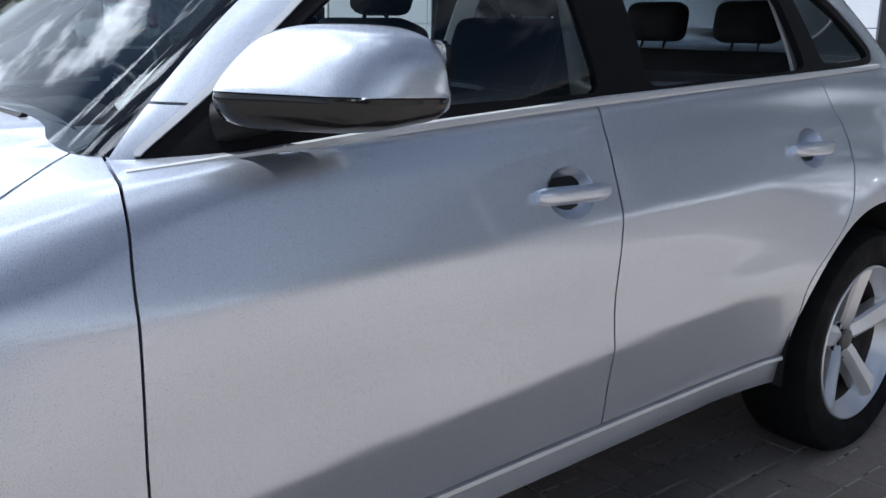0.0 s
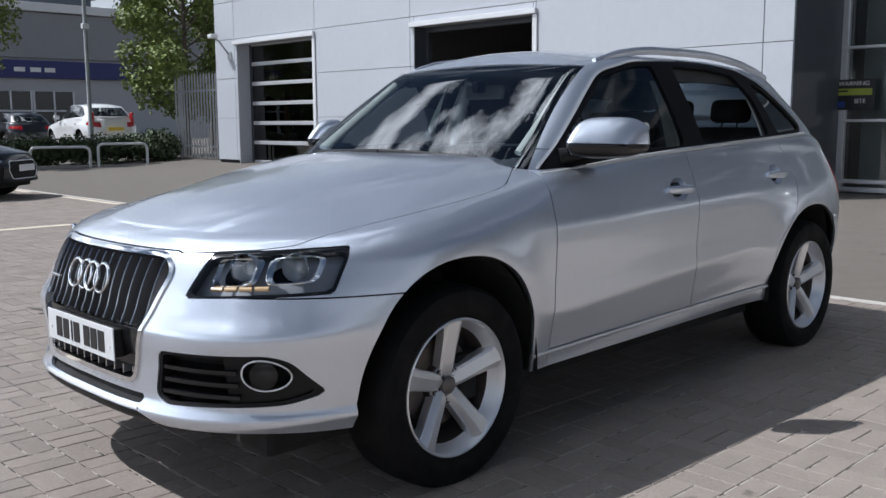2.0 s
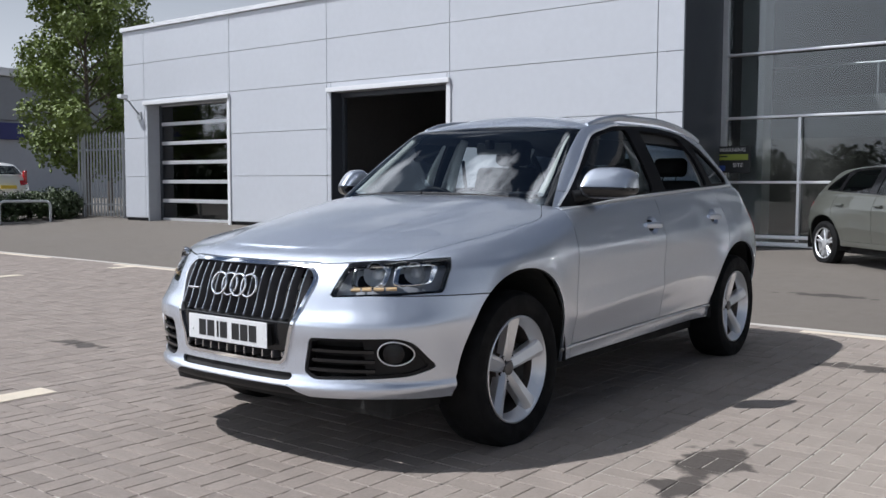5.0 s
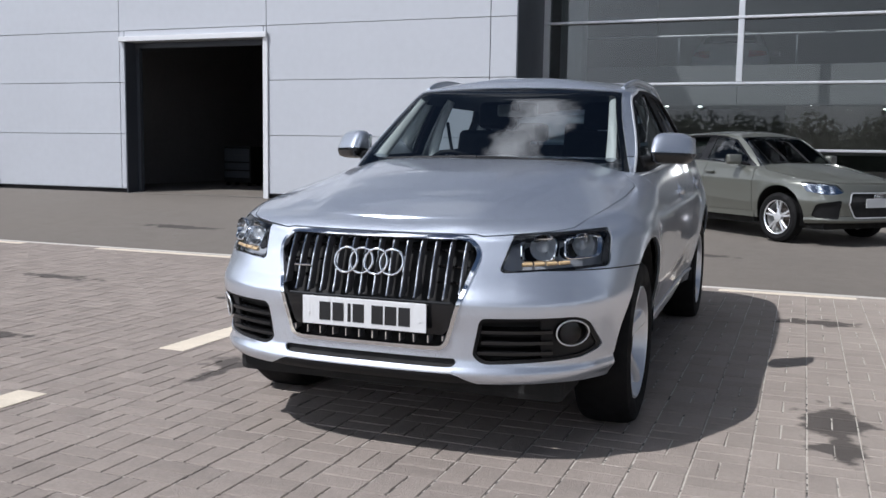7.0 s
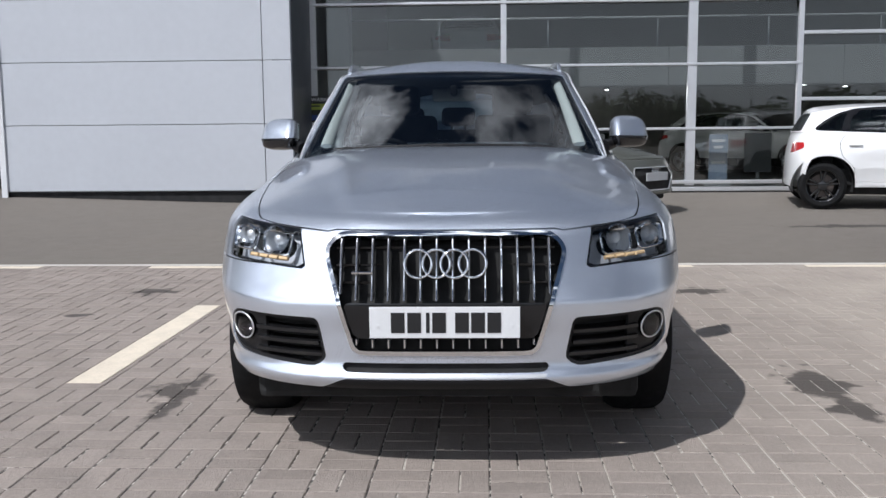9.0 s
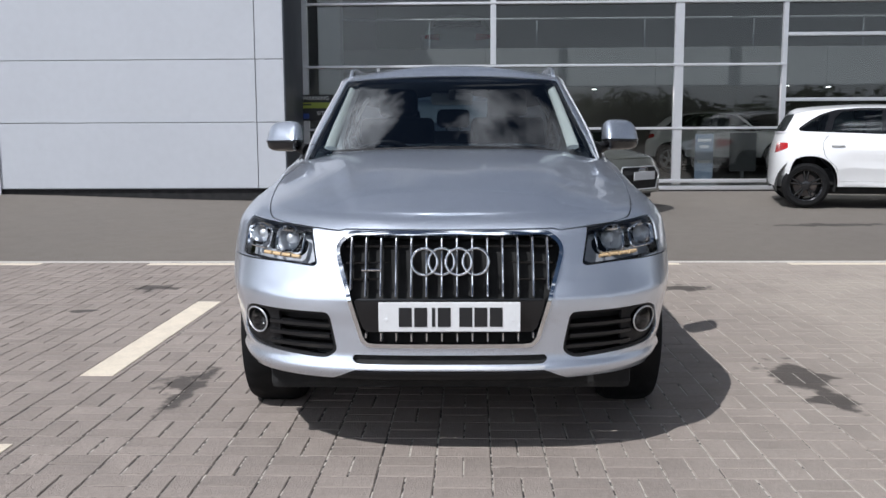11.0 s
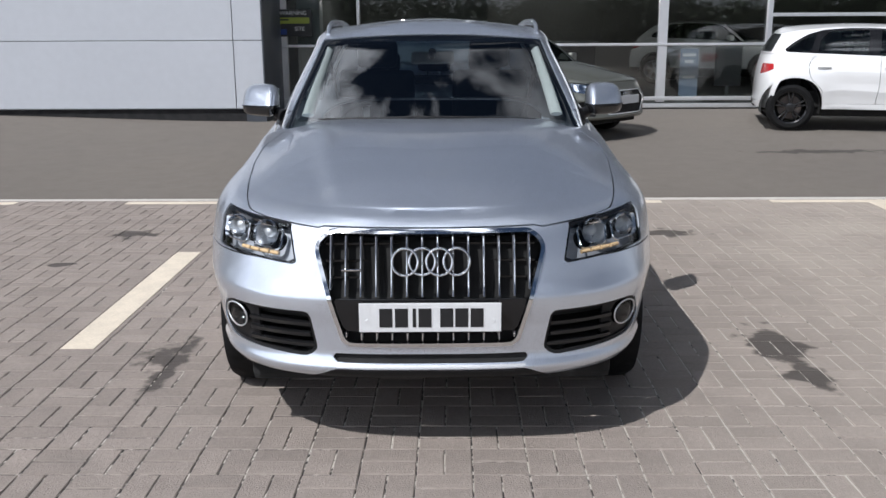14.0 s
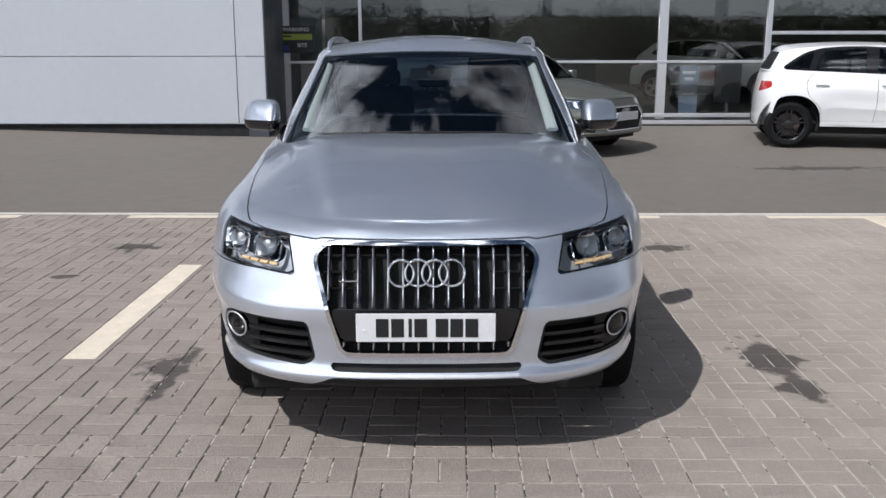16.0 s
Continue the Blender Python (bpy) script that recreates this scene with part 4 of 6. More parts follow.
for sd in (1, -1):
    bm = bmesh.new()
    tube_into(bm, [(sd * (float(q_width(np.array(y), np.array(float(sill_z(y)) - .008), 0)) + .001), y, float(sill_z(y)) - .010) for y in np.linspace(1.345, 3.30, 24)], .009, 6)
    part("sill_trim", bm, M_SATIN, q5, "bright strip along the sill", 50)
part("floor_pan", box(-.72, .72, .25, 4.45, .23, .38, .03), M_DARK, q5)


# ---- front of the silver car ----
def along(x, z, d=0.0):
    """A point on the nose at that x and height, d metres out of the surface."""
    w = float(q_width(np.array(.4), np.array(z), 0))
    s, p = min(abs(x) / w, .999), float(q_power(np.array(z)))
    th = math.asin(s ** (p / 2))
    y0 = float(q_nose(0, np.array(z)))
    y = y0 + .83 * (1 - math.cos(th) ** (2 / p))
    nx, ny = s ** (p - 1) / w, (1 - min(.99, (y - y0) / .83)) ** (p - 1) / .83
    k = math.hypot(nx, ny)
    return Vector((x + math.copysign(nx / k * d, x), y - ny / k * d, z)), Vector((math.copysign(nx / k, x), -ny / k, 0))


grille = new("grille")
grille.parent = q5
ring_band = q_body.keep(lambda x, y, z: f_grille(x, y, z) + .004).drop(lambda x, y, z: np.minimum(f_grille(x, y, z) - .011, .6 - y))
ring_band.both().moved(.006).link("grille_surround", M_CHROME, grille, "chrome grille surround", .03)
back = q_body.keep(lambda x, y, z: f_grille(x, y, z) + .01)
back.both().moved(-.055).link("grille_mesh", M_DARK, grille, thick=.004)
for k in range(-7, 7):
    x = (k + .5) * .0566
    zs = [z for z in np.linspace(.46, .885, 44) if float(inside(np.array(x), np.array(z), GRILLE)) > .014]
    for seg in (([z for z in zs if z > .640]), ([z for z in zs if z < .512])):
        if len(seg) < 2:
            continue
        vs, fs = [], []
        for z in seg:
            y = along(x, z)[0].y
            vs += [(x - .0035, y - .001, z), (x + .0035, y - .001, z), (x + .003, y + .045, z), (x - .003, y + .045, z)]
        for i in range(len(seg) - 1):
            for q in range(4):
                fs.append((4 * i + q, 4 * i + (q + 1) % 4, 4 * i + 4 + (q + 1) % 4, 4 * i + 4 + q))
        link("grille_slat", vs, fs, M_SLAT, grille)
        bm = bmesh.new()
        tube_into(bm, [(x, along(x, z)[0].y - .002, z) for z in seg], .0026, 6)
        part("slat_trim", bm, M_CHROME, grille, "chrome slat edge", 40)
for z in (.70, .76, .82):
    part("grille_rib", box(-.39 + .2 * max(0, .76 - z), .39 - .2 * max(0, .76 - z), .095 + (z - .7) * .3, .105 + (z - .7) * .3, z - .004, z + .004), M_BLACK_GLOSS, grille)
blank = q_body.keep(lambda x, y, z: np.minimum.reduce([f_grille(x, y, z) - .016, z - .512, .640 - z]))
blank.both().moved(-.006).link("plate_panel", M_BLACK_GLOSS, grille, "black gloss panel behind the number plate", .01)
plate = part("number_plate", box(-.26, .26, -.018, -.014, .522, .632, .0015, 1), M_PLATE, q5, "white front number plate")
plate_back = part("plate_holder", box(-.25, .25, -.0145, .03, .53, .625, .003, 1), M_BLACK_PLASTIC, q5)
for k, x in enumerate((-.170, -.113, -.066, -.027, .052, .107, .163)):
    w = .006 if k == 2 else .0235
    part("plate_mark", box(x - w + .008, x + w + .008, -.0198, -.0185, .541, .612), M_INK, plate)
for x in (-.232, .232):
    part("plate_screw", tube([(x, -.0205, .566), (x, -.017, .566)], .006, 10), M_PLATE, plate)
for k in range(4):
    v, f = [], []
    n, m, R, r = 40, 8, .0475, .0052
    for i in range(n):
        a = i * math.tau / n
        for j in range(m):
            b = j * math.tau / m
            rr = R + r * math.cos(b)
            px, pz = -.0945 + k * .063 + .003, .776
            v.append((px + rr * math.cos(a), .024 + .006 * (k % 2) + (pz + rr * math.sin(a) - .776) * .28 - r * math.sin(b) * 1.2, pz + rr * math.sin(a)))
            f.append((i * m + j, i * m + (j + 1) % m, ((i + 1) % n) * m + (j + 1) % m, ((i + 1) % n) * m + j))
    link("badge_ring", v, f, M_CHROME, grille, "chrome ring", 60)
part("model_badge", box(-.325, -.252, .030, .040, .739, .748, .002, 1), M_CHROME, grille, "small chrome bar badge")
SLOT_IN = q_body.keep(lambda x, y, z: f_slot(x, y, z) + .006)
SLOT_IN.both().moved(-.03).link("intake_mesh", M_DARK, q5, thick=.004)
strip = q_body.keep(lambda x, y, z: np.minimum.reduce([z - .374, .386 - z, .36 - x, .3 - y]))
strip.both().moved(.004).link("lip_trim", M_SATIN, q5, "bright lower lip trim", .012)


# head lamps and fog lamps
def bowl(center, way, r, depth, material, parent, name, n=28):
    """A round reflector that opens along way."""
    prof = [(-depth, 0.001), (-depth * .95, r * .35), (-depth * .75, r * .65), (-depth * .4, r * .87), (0, r), (.004, r * 1.03), (0, r * 1.06), (-depth * .4, r * .95)]
    v, f = revolve(prof, n, "x")
    m = Matrix.Translation(center) @ Vector(way).to_track_quat("X", "Z").to_matrix().to_4x4()
    return link(name, [m @ Vector(p) for p in v], f, material, parent, smooth=50)


lens = q_body.keep(lambda x, y, z: f_lamp(x, y, z) - .001)
rim = lens.drop(lambda x, y, z: f_lamp(x, y, z) - .009)
M_HOUSING = mat("lamp_housing", (0.46, 0.48, 0.52), 0.45, 0.25)
M_REFLECT = mat("lamp_reflector", (0.72, 0.74, 0.77), 0.12, 1.0)
for sd in (1, -1):
    head = new("headlight")
    head.parent = q5
    flip = (lambda s: s) if sd > 0 else (lambda s: s.other())
    flip(lens.moved(-.001)).link("lens", M_CLEAR, head, "clear lamp lens", 0).visible_shadow = False
    flip(rim.moved(-.004)).link("lens_border", M_BLACK_GLOSS, head, "black lamp border", .03)
    flip(q_body.keep(lambda x, y, z: f_lamp(x, y, z) + .006).drop(lambda x, y, z: np.maximum(.045 - np.hypot(x - .618, z - .838), .038 - np.hypot(x - .745, z - .846))).moved(-.052)).link("housing", M_HOUSING, head, thick=.003)
    for x, z, r, dp in ((.610, .838, .050, .05), (.735, .846, .043, .045)):
        p, nrm = along(x, z, -.042)
        way = Vector((nrm.x * .55, nrm.y, 0)).normalized()
        c, w = Vector((sd * p.x, p.y, p.z)), Vector((sd * way.x, way.y, 0))
        bowl(c, w, r, dp, M_REFLECT, head, "reflector")
        v, f = revolve([(.012, 0), (.009, .014), (0, .022), (-.02, .024)], 24, "x")
        m = Matrix.Translation(c - w * .022) @ w.to_track_quat("X", "Z").to_matrix().to_4x4()
        link("bulb_cap", [m @ Vector(q) for q in v], f, M_SATIN, head, smooth=50)
    for x0, x1, z0, z1 in ((.548, .668, .786, .868), (.690, .800, .796, .876)):     # a bright frame round each chamber
        loop = rounded([(x0 + .014, z0), (x1, z0 + .006), (x1 - .004, z1 + .004), (x0, z1 - .006)], .022, 5)
        ring_in = [along(a, b, -.034)[0] for a, b in loop + loop[:1]]
        ring_out = [along(a, b, -.016)[0] for a, b in loop + loop[:1]]
        vs = [(sd * q.x, q.y, q.z) for pair in zip(ring_in, ring_out) for q in pair]
        n_ = len(ring_in)
        link("chamber_frame", vs, [(2 * i, 2 * i + 1, 2 * i + 3, 2 * i + 2) for i in range(n_ - 1)], M_REFLECT, head, "bright frame round a lamp chamber", 50)
        bz = bmesh.new()
        tube_into(bz, [(sd * q.x, q.y, q.z) for q in ring_out], .0035, 6)
        part("lamp_trim", bz, M_CHROME, head, "chrome trim inside the lamp", 50)
    for x0 in (.565, .605, .645, .685):
        pa, pb = along(x0, .776 + (x0 - .565) * .05, -.018)[0], along(x0 + .033, .776 + (x0 - .532) * .05, -.018)[0]
        part("indicator_cell", tube([(sd * pa.x, pa.y, pa.z), (sd * pb.x, pb.y, pb.z)], 0.008, 8), M_AMBER, head, "amber indicator cell", 60)

    fog = new("fog_light_insert")
    fog.parent = q5
    flip(q_body.keep(lambda x, y, z: f_fog(x, y, z) + .008).moved(-.06)).link("backing", M_DARK, fog, thick=.004)
    fedge = q_body.keep(lambda x, y, z: f_fog(x, y, z) + .003).drop(lambda x, y, z: np.minimum(f_fog(x, y, z) - .012, .6 - y))
    flip(fedge.moved(-.006)).link("insert_border", M_BLACK_PLASTIC, fog, thick=.045)
    pod = q_body.keep(lambda x, y, z: np.minimum(f_fog(x, y, z) - .006, x - .665)).drop(lambda x, y, z: .052 - np.hypot(x - .757, z - .522))
    flip(pod.moved(-.014)).link("lamp_pod", M_BLACK_PLASTIC, fog, thick=.012)
    for z in (.452, .492, .533):
        xs = [x for x in np.linspace(.42, .69, 20) if float(inside(np.array(x), np.array(z), FOG)) > .006]
        vs, fs = [], []
        for x in xs:
            p, nn = along(x, z, -.012)
            q = p - nn * .04
            vs += [(sd * p.x, p.y, z - .010), (sd * p.x, p.y, z + .002), (sd * q.x, q.y, z + .012), (sd * q.x, q.y, z + .004)]
        for i in range(len(xs) - 1):
            for q in range(4):
                fs.append((4 * i + q, 4 * i + (q + 1) % 4, 4 * i + 4 + (q + 1) % 4, 4 * i + 4 + q))
        link("fin", vs, fs, M_BLACK_GLOSS, fog)
    p, nn = along(.755, .521, -.003)
    w = Vector((sd * nn.x * .8, nn.y, 0)).normalized()
    c = Vector((sd * p.x, p.y, p.z))
    bowl(c - w * .012, w, .043, .04, M_BLACK_GLOSS, fog, "fog_reflector")
    m = Matrix.Translation(c) @ w.to_track_quat("X", "Z").to_matrix().to_4x4()
    bz = bmesh.new()
    tube_into(bz, [(sd * q.x, q.y, q.z) for q in (along(.757 + .049 * math.cos(a), .522 + .050 * math.sin(a), -.004)[0] for a in np.linspace(0, math.tau, 41))], .0032, 8, False)
    part("fog_ring", bz, M_ALLOY, fog, "bright oval fog lamp ring", 50)
    v, f = revolve([(.003, 0), (.001, .03), (-.003, .045)], 32, "x")
    link("fog_lens", [m @ Vector(q) for q in v], f, M_CLEAR, fog, "clear fog lamp lens", 50).visible_shadow = False

# ---- mirrors, trims, rails ----
for sd in (1, -1):
    mirror = new("door_mirror")
    mirror.parent = q5
    sect = rounded([(-.142, -.010), (-.122, .022), (-.088, .060), (-.050, .090), (-.005, .102), (.062, .102), (.092, .086), (.112, -.018), (.086, -.054), (-.040, -.066), (-.122, -.056)], .022, 3)
    nu, nw = 36, len(sect)
    pts = []
    for i in range(nu + 1):
        u = -math.cos(math.pi * i / nu)
        k = max(0.0, 1 - abs(u) ** 5) ** (1 / 3.2)
        drop = .014 * max(u, 0) ** 2
        pts.append([(sd * (.926 + .104 * u), 1.806 + a * k * (1 - .10 * u) + .070 * u, 1.208 + b * k * (1 - .10 * max(u, 0) ** 2) - drop * (b > 0)) for a, b in sect])
    msh = Sheet(np.array(pts).reshape(-1, 3), [([i * nw + j, (i + 1) * nw + j, (i + 1) * nw + (j + 1) % nw, i * nw + (j + 1) % nw])[::sd] for i in range(nu) for j in range(nw)])
    cut = lambda x, y, z: z - 1.203 + .03 * (y - 1.8)
    face = lambda x, y, z: y - 1.893 - .070 * (np.abs(x) - .926) / .104
    shellm = msh.drop(lambda x, y, z: face(x, y, z))
    shellm.keep(cut).link("cap", M_SILVER, mirror, "silver mirror cap", .004, 50)
    shellm.drop(lambda x, y, z: cut(x, y, z) + .002).moved(-.001).link("lower_housing", M_BLACK_GLOSS, mirror, "black lower mirror housing", .004, 50)
    bm = box(-.105, .105, -.004, .004, -.055, .062, .02, 3, Matrix.Translation((sd * .926, 1.886, 1.226)) @ Matrix.Rotation(sd * radians(-3), 4, "Z") @ Matrix.Rotation(sd * radians(37), 4, "Z"))
    part("mirror_glass", bm, M_CHROME, mirror, "mirror glass", 40)
    bm = bmesh.new()
    tube_into(bm, [(sd * .775, 1.66, 1.150), (sd * .81, 1.70, 1.160), (sd * .84, 1.74, 1.170), (sd * .89, 1.80, 1.172)], [.036, .030, .026, .026], 12)
    part("mirror_arm", bm, M_BLACK_PLASTIC, mirror, "black mirror arm", 50)

    # bright strips under and round the side glass, roof rail, wiper
    fl = (lambda p: p) if sd > 0 else (lambda p: (-p[0], p[1], p[2]))
    zb_ = lambda y: float(lut(np.array(y), 1.3, 1.075, 1.5, 1.087, 2.0, 1.133, 2.5, 1.163, 3.4, 1.201, 4.1, 1.224))
    xb_ = lambda y: float(lut(np.array(y), 1.47, .795, 1.7, .822, 2.0, .845, 2.4, .852, 3.2, .844, 3.8, .806, 4.1, .742))
    bm = bmesh.new()
    tube_into(bm, [fl((xb_(y) + .004, y, zb_(y) - .002)) for y in np.linspace(1.495, 3.89, 40)], .0085, 6)
    part("waist_trim", bm, M_SATIN, q5, "bright waist trim", 50)
    edge = cab.keep(lambda x, y, z: np.minimum(f_dlo(x, y, z) + .006, np.minimum(z - 1.105 - .045 * (y - 1.5), 2.75 - y))).drop(lambda x, y, z: f_dlo(x, y, z) - .003)
    (edge if sd > 0 else edge.other()).moved(.003).link("window_trim", M_SATIN, q5, "bright window trim", .008)
    bm = bmesh.new()
    ys = np.linspace(2.14, 3.80, 34)
    rz = lambda y: float(lut(np.array(y), 2.14, 1.583, 2.20, 1.601, 2.34, 1.633, 2.6, 1.656, 3.0, 1.658, 3.4, 1.634, 3.65, 1.595, 3.80, 1.556))
    rx = lambda y: float(lut(np.array(y), 2.14, .590, 2.4, .606, 3.0, .612, 3.8, .592))
    rings = []
    for y in ys:
        rings.append([bm.verts.new(fl((rx(y) + .012 * math.cos(a), y, rz(y) - .020 + (.011 if math.sin(a) > 0 else .03) * math.sin(a)))) for a in np.linspace(0, math.tau, 11)[:-1]])
    for r0, r1 in zip(rings, rings[1:]):
        for q in range(10):
            bm.faces.new((r0[q], r0[(q + 1) % 10], r1[(q + 1) % 10], r1[q]))
    bm.faces.new(rings[0])
    bm.faces.new(rings[-1])
    part("roof_rail", bm, M_SILVER, q5, "silver roof rail", 50)
    # rear lamp, seen at the edge
    tl = skin.keep(lambda x, y, z: np.minimum.reduce([y - 4.18, z - .86, 1.06 - z, x - .55])).moved(.004)
    (tl if sd > 0 else tl.other()).link("tail_light", M_RED_LENS, q5, "red rear lamp", .01)
scuttle = q_body.keep(lambda x, y, z: np.minimum.reduce([y - 1.30, 1.62 - y, .73 - x, z - .95])).both().moved(-.022)
scuttle.link("scuttle_panel", M_BLACK_PLASTIC, q5, "black plastic scuttle panel", .01)
for pts in ([(.52, 1.44, 1.150), (.15, 1.385, 1.166), (-.12, 1.385, 1.168)], [(-.02, 1.378, 1.168), (-.35, 1.41, 1.160), (-.62, 1.48, 1.148)]):
    bm = bmesh.new()
    tube_into(bm, pts, .008, 6)
    part("wiper", bm, M_BLACK_PLASTIC, q5, "black wiper arm", 50)

# ---- cabin fittings ----
M_TRIM_PALE = mat("pale_trim", (0.80, 0.81, 0.78), 0.7, var=0.04)
for sd in (1, -1):
    bm = bmesh.new()
    tube_into(bm, [(sd * .745, 2.60, 1.12), (sd * .715, 2.60, 1.25), (sd * .675, 2.60, 1.38), (sd * .610, 2.60, 1.52)], [.035, .034, .032, .028], 8)
    part("pillar_trim", bm, M_TRIM_PALE, q5, "pale inner pillar trim", 50)

M_LINING = mat("headlining_cloth", (0.05, 0.05, 0.05), 0.9, var=0.05)


def cushion(parent, name, c, size, tilt, bev=.05):
    bm = box(-size[0], size[0], -size[1], size[1], -size[2], size[2], bev, 4, Matrix.Translation(c) @ Matrix.Rotation(radians(tilt), 4, "X"))
    return part(name, bm, M_SEAT, parent, smooth=60)


for x in (-.36, .36):
    seat = new("front_seat")
    seat.parent = q5
    cushion(seat, "seat_cushion", (x, 2.35, .72), (.25, .27, .09), 8)
    cushion(seat, "seat_back", (x, 2.70, 1.02), (.24, .075, .32), -18)
    cushion(seat, "headrest", (x, 2.84, 1.435), (.13, .05, .09), -12)
    for dx in (-.06, .06):
        part("headrest_post", tube([(x + dx, 2.78, 1.27), (x + dx, 2.83, 1.39)], .007, 8), M_CHROME, seat)
bench = new("rear_seat")
bench.parent = q5
cushion(bench, "seat_cushion", (0, 3.35, .74), (.62, .27, .09), 8)
cushion(bench, "seat_back", (0, 3.72, 1.00), (.62, .08, .25), -20)
for x in (-.38, 0, .38):
    cushion(bench, "headrest", (x, 3.82, 1.345), (.125, .045, .07), -10)
    for dx in (-.05, .05):
        part("headrest_post", tube([(x + dx, 3.79, 1.20), (x + dx, 3.82, 1.31)], .006, 8), M_CHROME, bench)
dash = [[(x, y, float(lut(np.array(y), 1.40, 1.085, 1.55, 1.108, 1.75, 1.105, 1.92, 1.06, 1.98, .92)) + .03 * math.exp(-((x + .37) / .17) ** 2 - ((y - 1.85) / .1) ** 2) - .02 * (x / .75) ** 2) for y in np.linspace(1.40, 1.98, 16)] for x in np.linspace(-.76, .76, 40)]
grid_sheet(dash).link("dashboard", M_DASH, q5, "dark grey dashboard", .03, 50)
st = new("steering_wheel")
st.parent = q5
n, m, R, r = 40, 8, .185, .016
mm = Matrix.Translation((-.37, 2.02, 1.02)) @ Matrix.Rotation(radians(-66), 4, "X")
v, f = [], []
for i in range(n):
    for j in range(m):
        a, b = i * math.tau / n, j * math.tau / m
        v.append(mm @ Vector(((R + r * math.cos(b)) * math.cos(a), (R + r * math.cos(b)) * math.sin(a), r * math.sin(b))))
        f.append((i * m + j, i * m + (j + 1) % m, ((i + 1) % n) * m + (j + 1) % m, ((i + 1) % n) * m + j))
link("wheel_rim", v, f, M_BLACK_PLASTIC, st, smooth=60)
part("wheel_hub", box(-.075, .075, -.06, .06, -.02, .03, .025, 3, mm), M_BLACK_PLASTIC, st, smooth=50)
for a in (0, 180, 270):
    part("wheel_spoke", box(.05, .18, -.018, .018, -.008, .008, .006, 2, mm @ Matrix.Rotation(radians(a), 4, "Z")), M_SATIN, st)
rv = new("interior_mirror")
rv.parent = q5
part("mirror_body", box(-.12, .12, -.02, .02, -.035, .035, .018, 3, pose(0, 2.06, 1.435, -8)), M_TRIM, rv, "pale rear-view mirror housing", smooth=50)
part("mirror_stalk", box(-.02, .02, 1.985, 2.045, 1.43, 1.488, .012, 2), M_BLACK_PLASTIC, rv)
c_body.keep(lambda x, y, z: np.minimum.reduce([z - 1.50 + .04 * (y > 3.5), y - 2.12, 3.95 - y])).both().moved(-.035).link("headlining", M_LINING, q5, "pale headlining", .006)
for sd in (1, -1):
    fl = (lambda s: s) if sd > 0 else (lambda s: s.other())
    for y0, y1 in ((2.56, 2.66), (3.44, 3.54)):
        pil = c_body.keep(lambda x, y, z: np.minimum.reduce([y - y0, y1 - y, 1.52 - z, x - .4]))
        fl(pil.moved(-.045)).link("pillar_trim", M_TRIM, q5, "pale pillar trim", .01)
    ap = bmesh.new()
    rings = []
    for t in np.linspace(0, 1, 9):
        c = Vector((sd * (.640 - .070 * t - .012 * t * t), 1.56 + .46 * t, 1.165 + .345 * t))
        across = Vector((sd * .85, -.5, .1)).normalized()
        out = Vector((sd * .35, .55, -.75)).normalized()
        rings.append([ap.verts.new(c + across * (.034 - .008 * t) * math.cos(a) + out * .014 * math.sin(a)) for a in np.linspace(0, math.tau, 11)[:-1]])
    for r0, r1 in zip(rings, rings[1:]):
        for q in range(10):
            ap.faces.new((r0[q], r0[(q + 1) % 10], r1[(q + 1) % 10], r1[q]))
    ap.faces.new(rings[0])
    ap.faces.new(rings[-1])
    part("pillar_trim", ap, M_TRIM_PALE, q5, "pale windscreen pillar trim", 50)
    belt = bmesh.new()
    tube_into(belt, [(sd * .64, 2.62, 1.38), (sd * .60, 2.60, 1.2), (sd * .5, 2.5, .9)], .012, 6)
    part("seat_belt", belt, M_DASH, q5, smooth=50)
    inner = q_body.keep(lambda x, y, z: np.minimum.reduce([y - 1.5, 3.6 - y, z - .6, x - .7, 1.14 + .035 * (y - 1.5) - z]))
    fl(inner.moved(-.09)).link("door_card", M_DASH, door_parts["front_door", 0 if sd > 0 else 1], "dark door card", .01)
part("cabin_floor", box(-.75, .75, 1.5, 4.2, .40, .60, .02), M_DARK, q5)
part("bulkhead", box(-.75, .75, 1.34, 1.42, .45, 1.06, .02), M_DARK, q5)


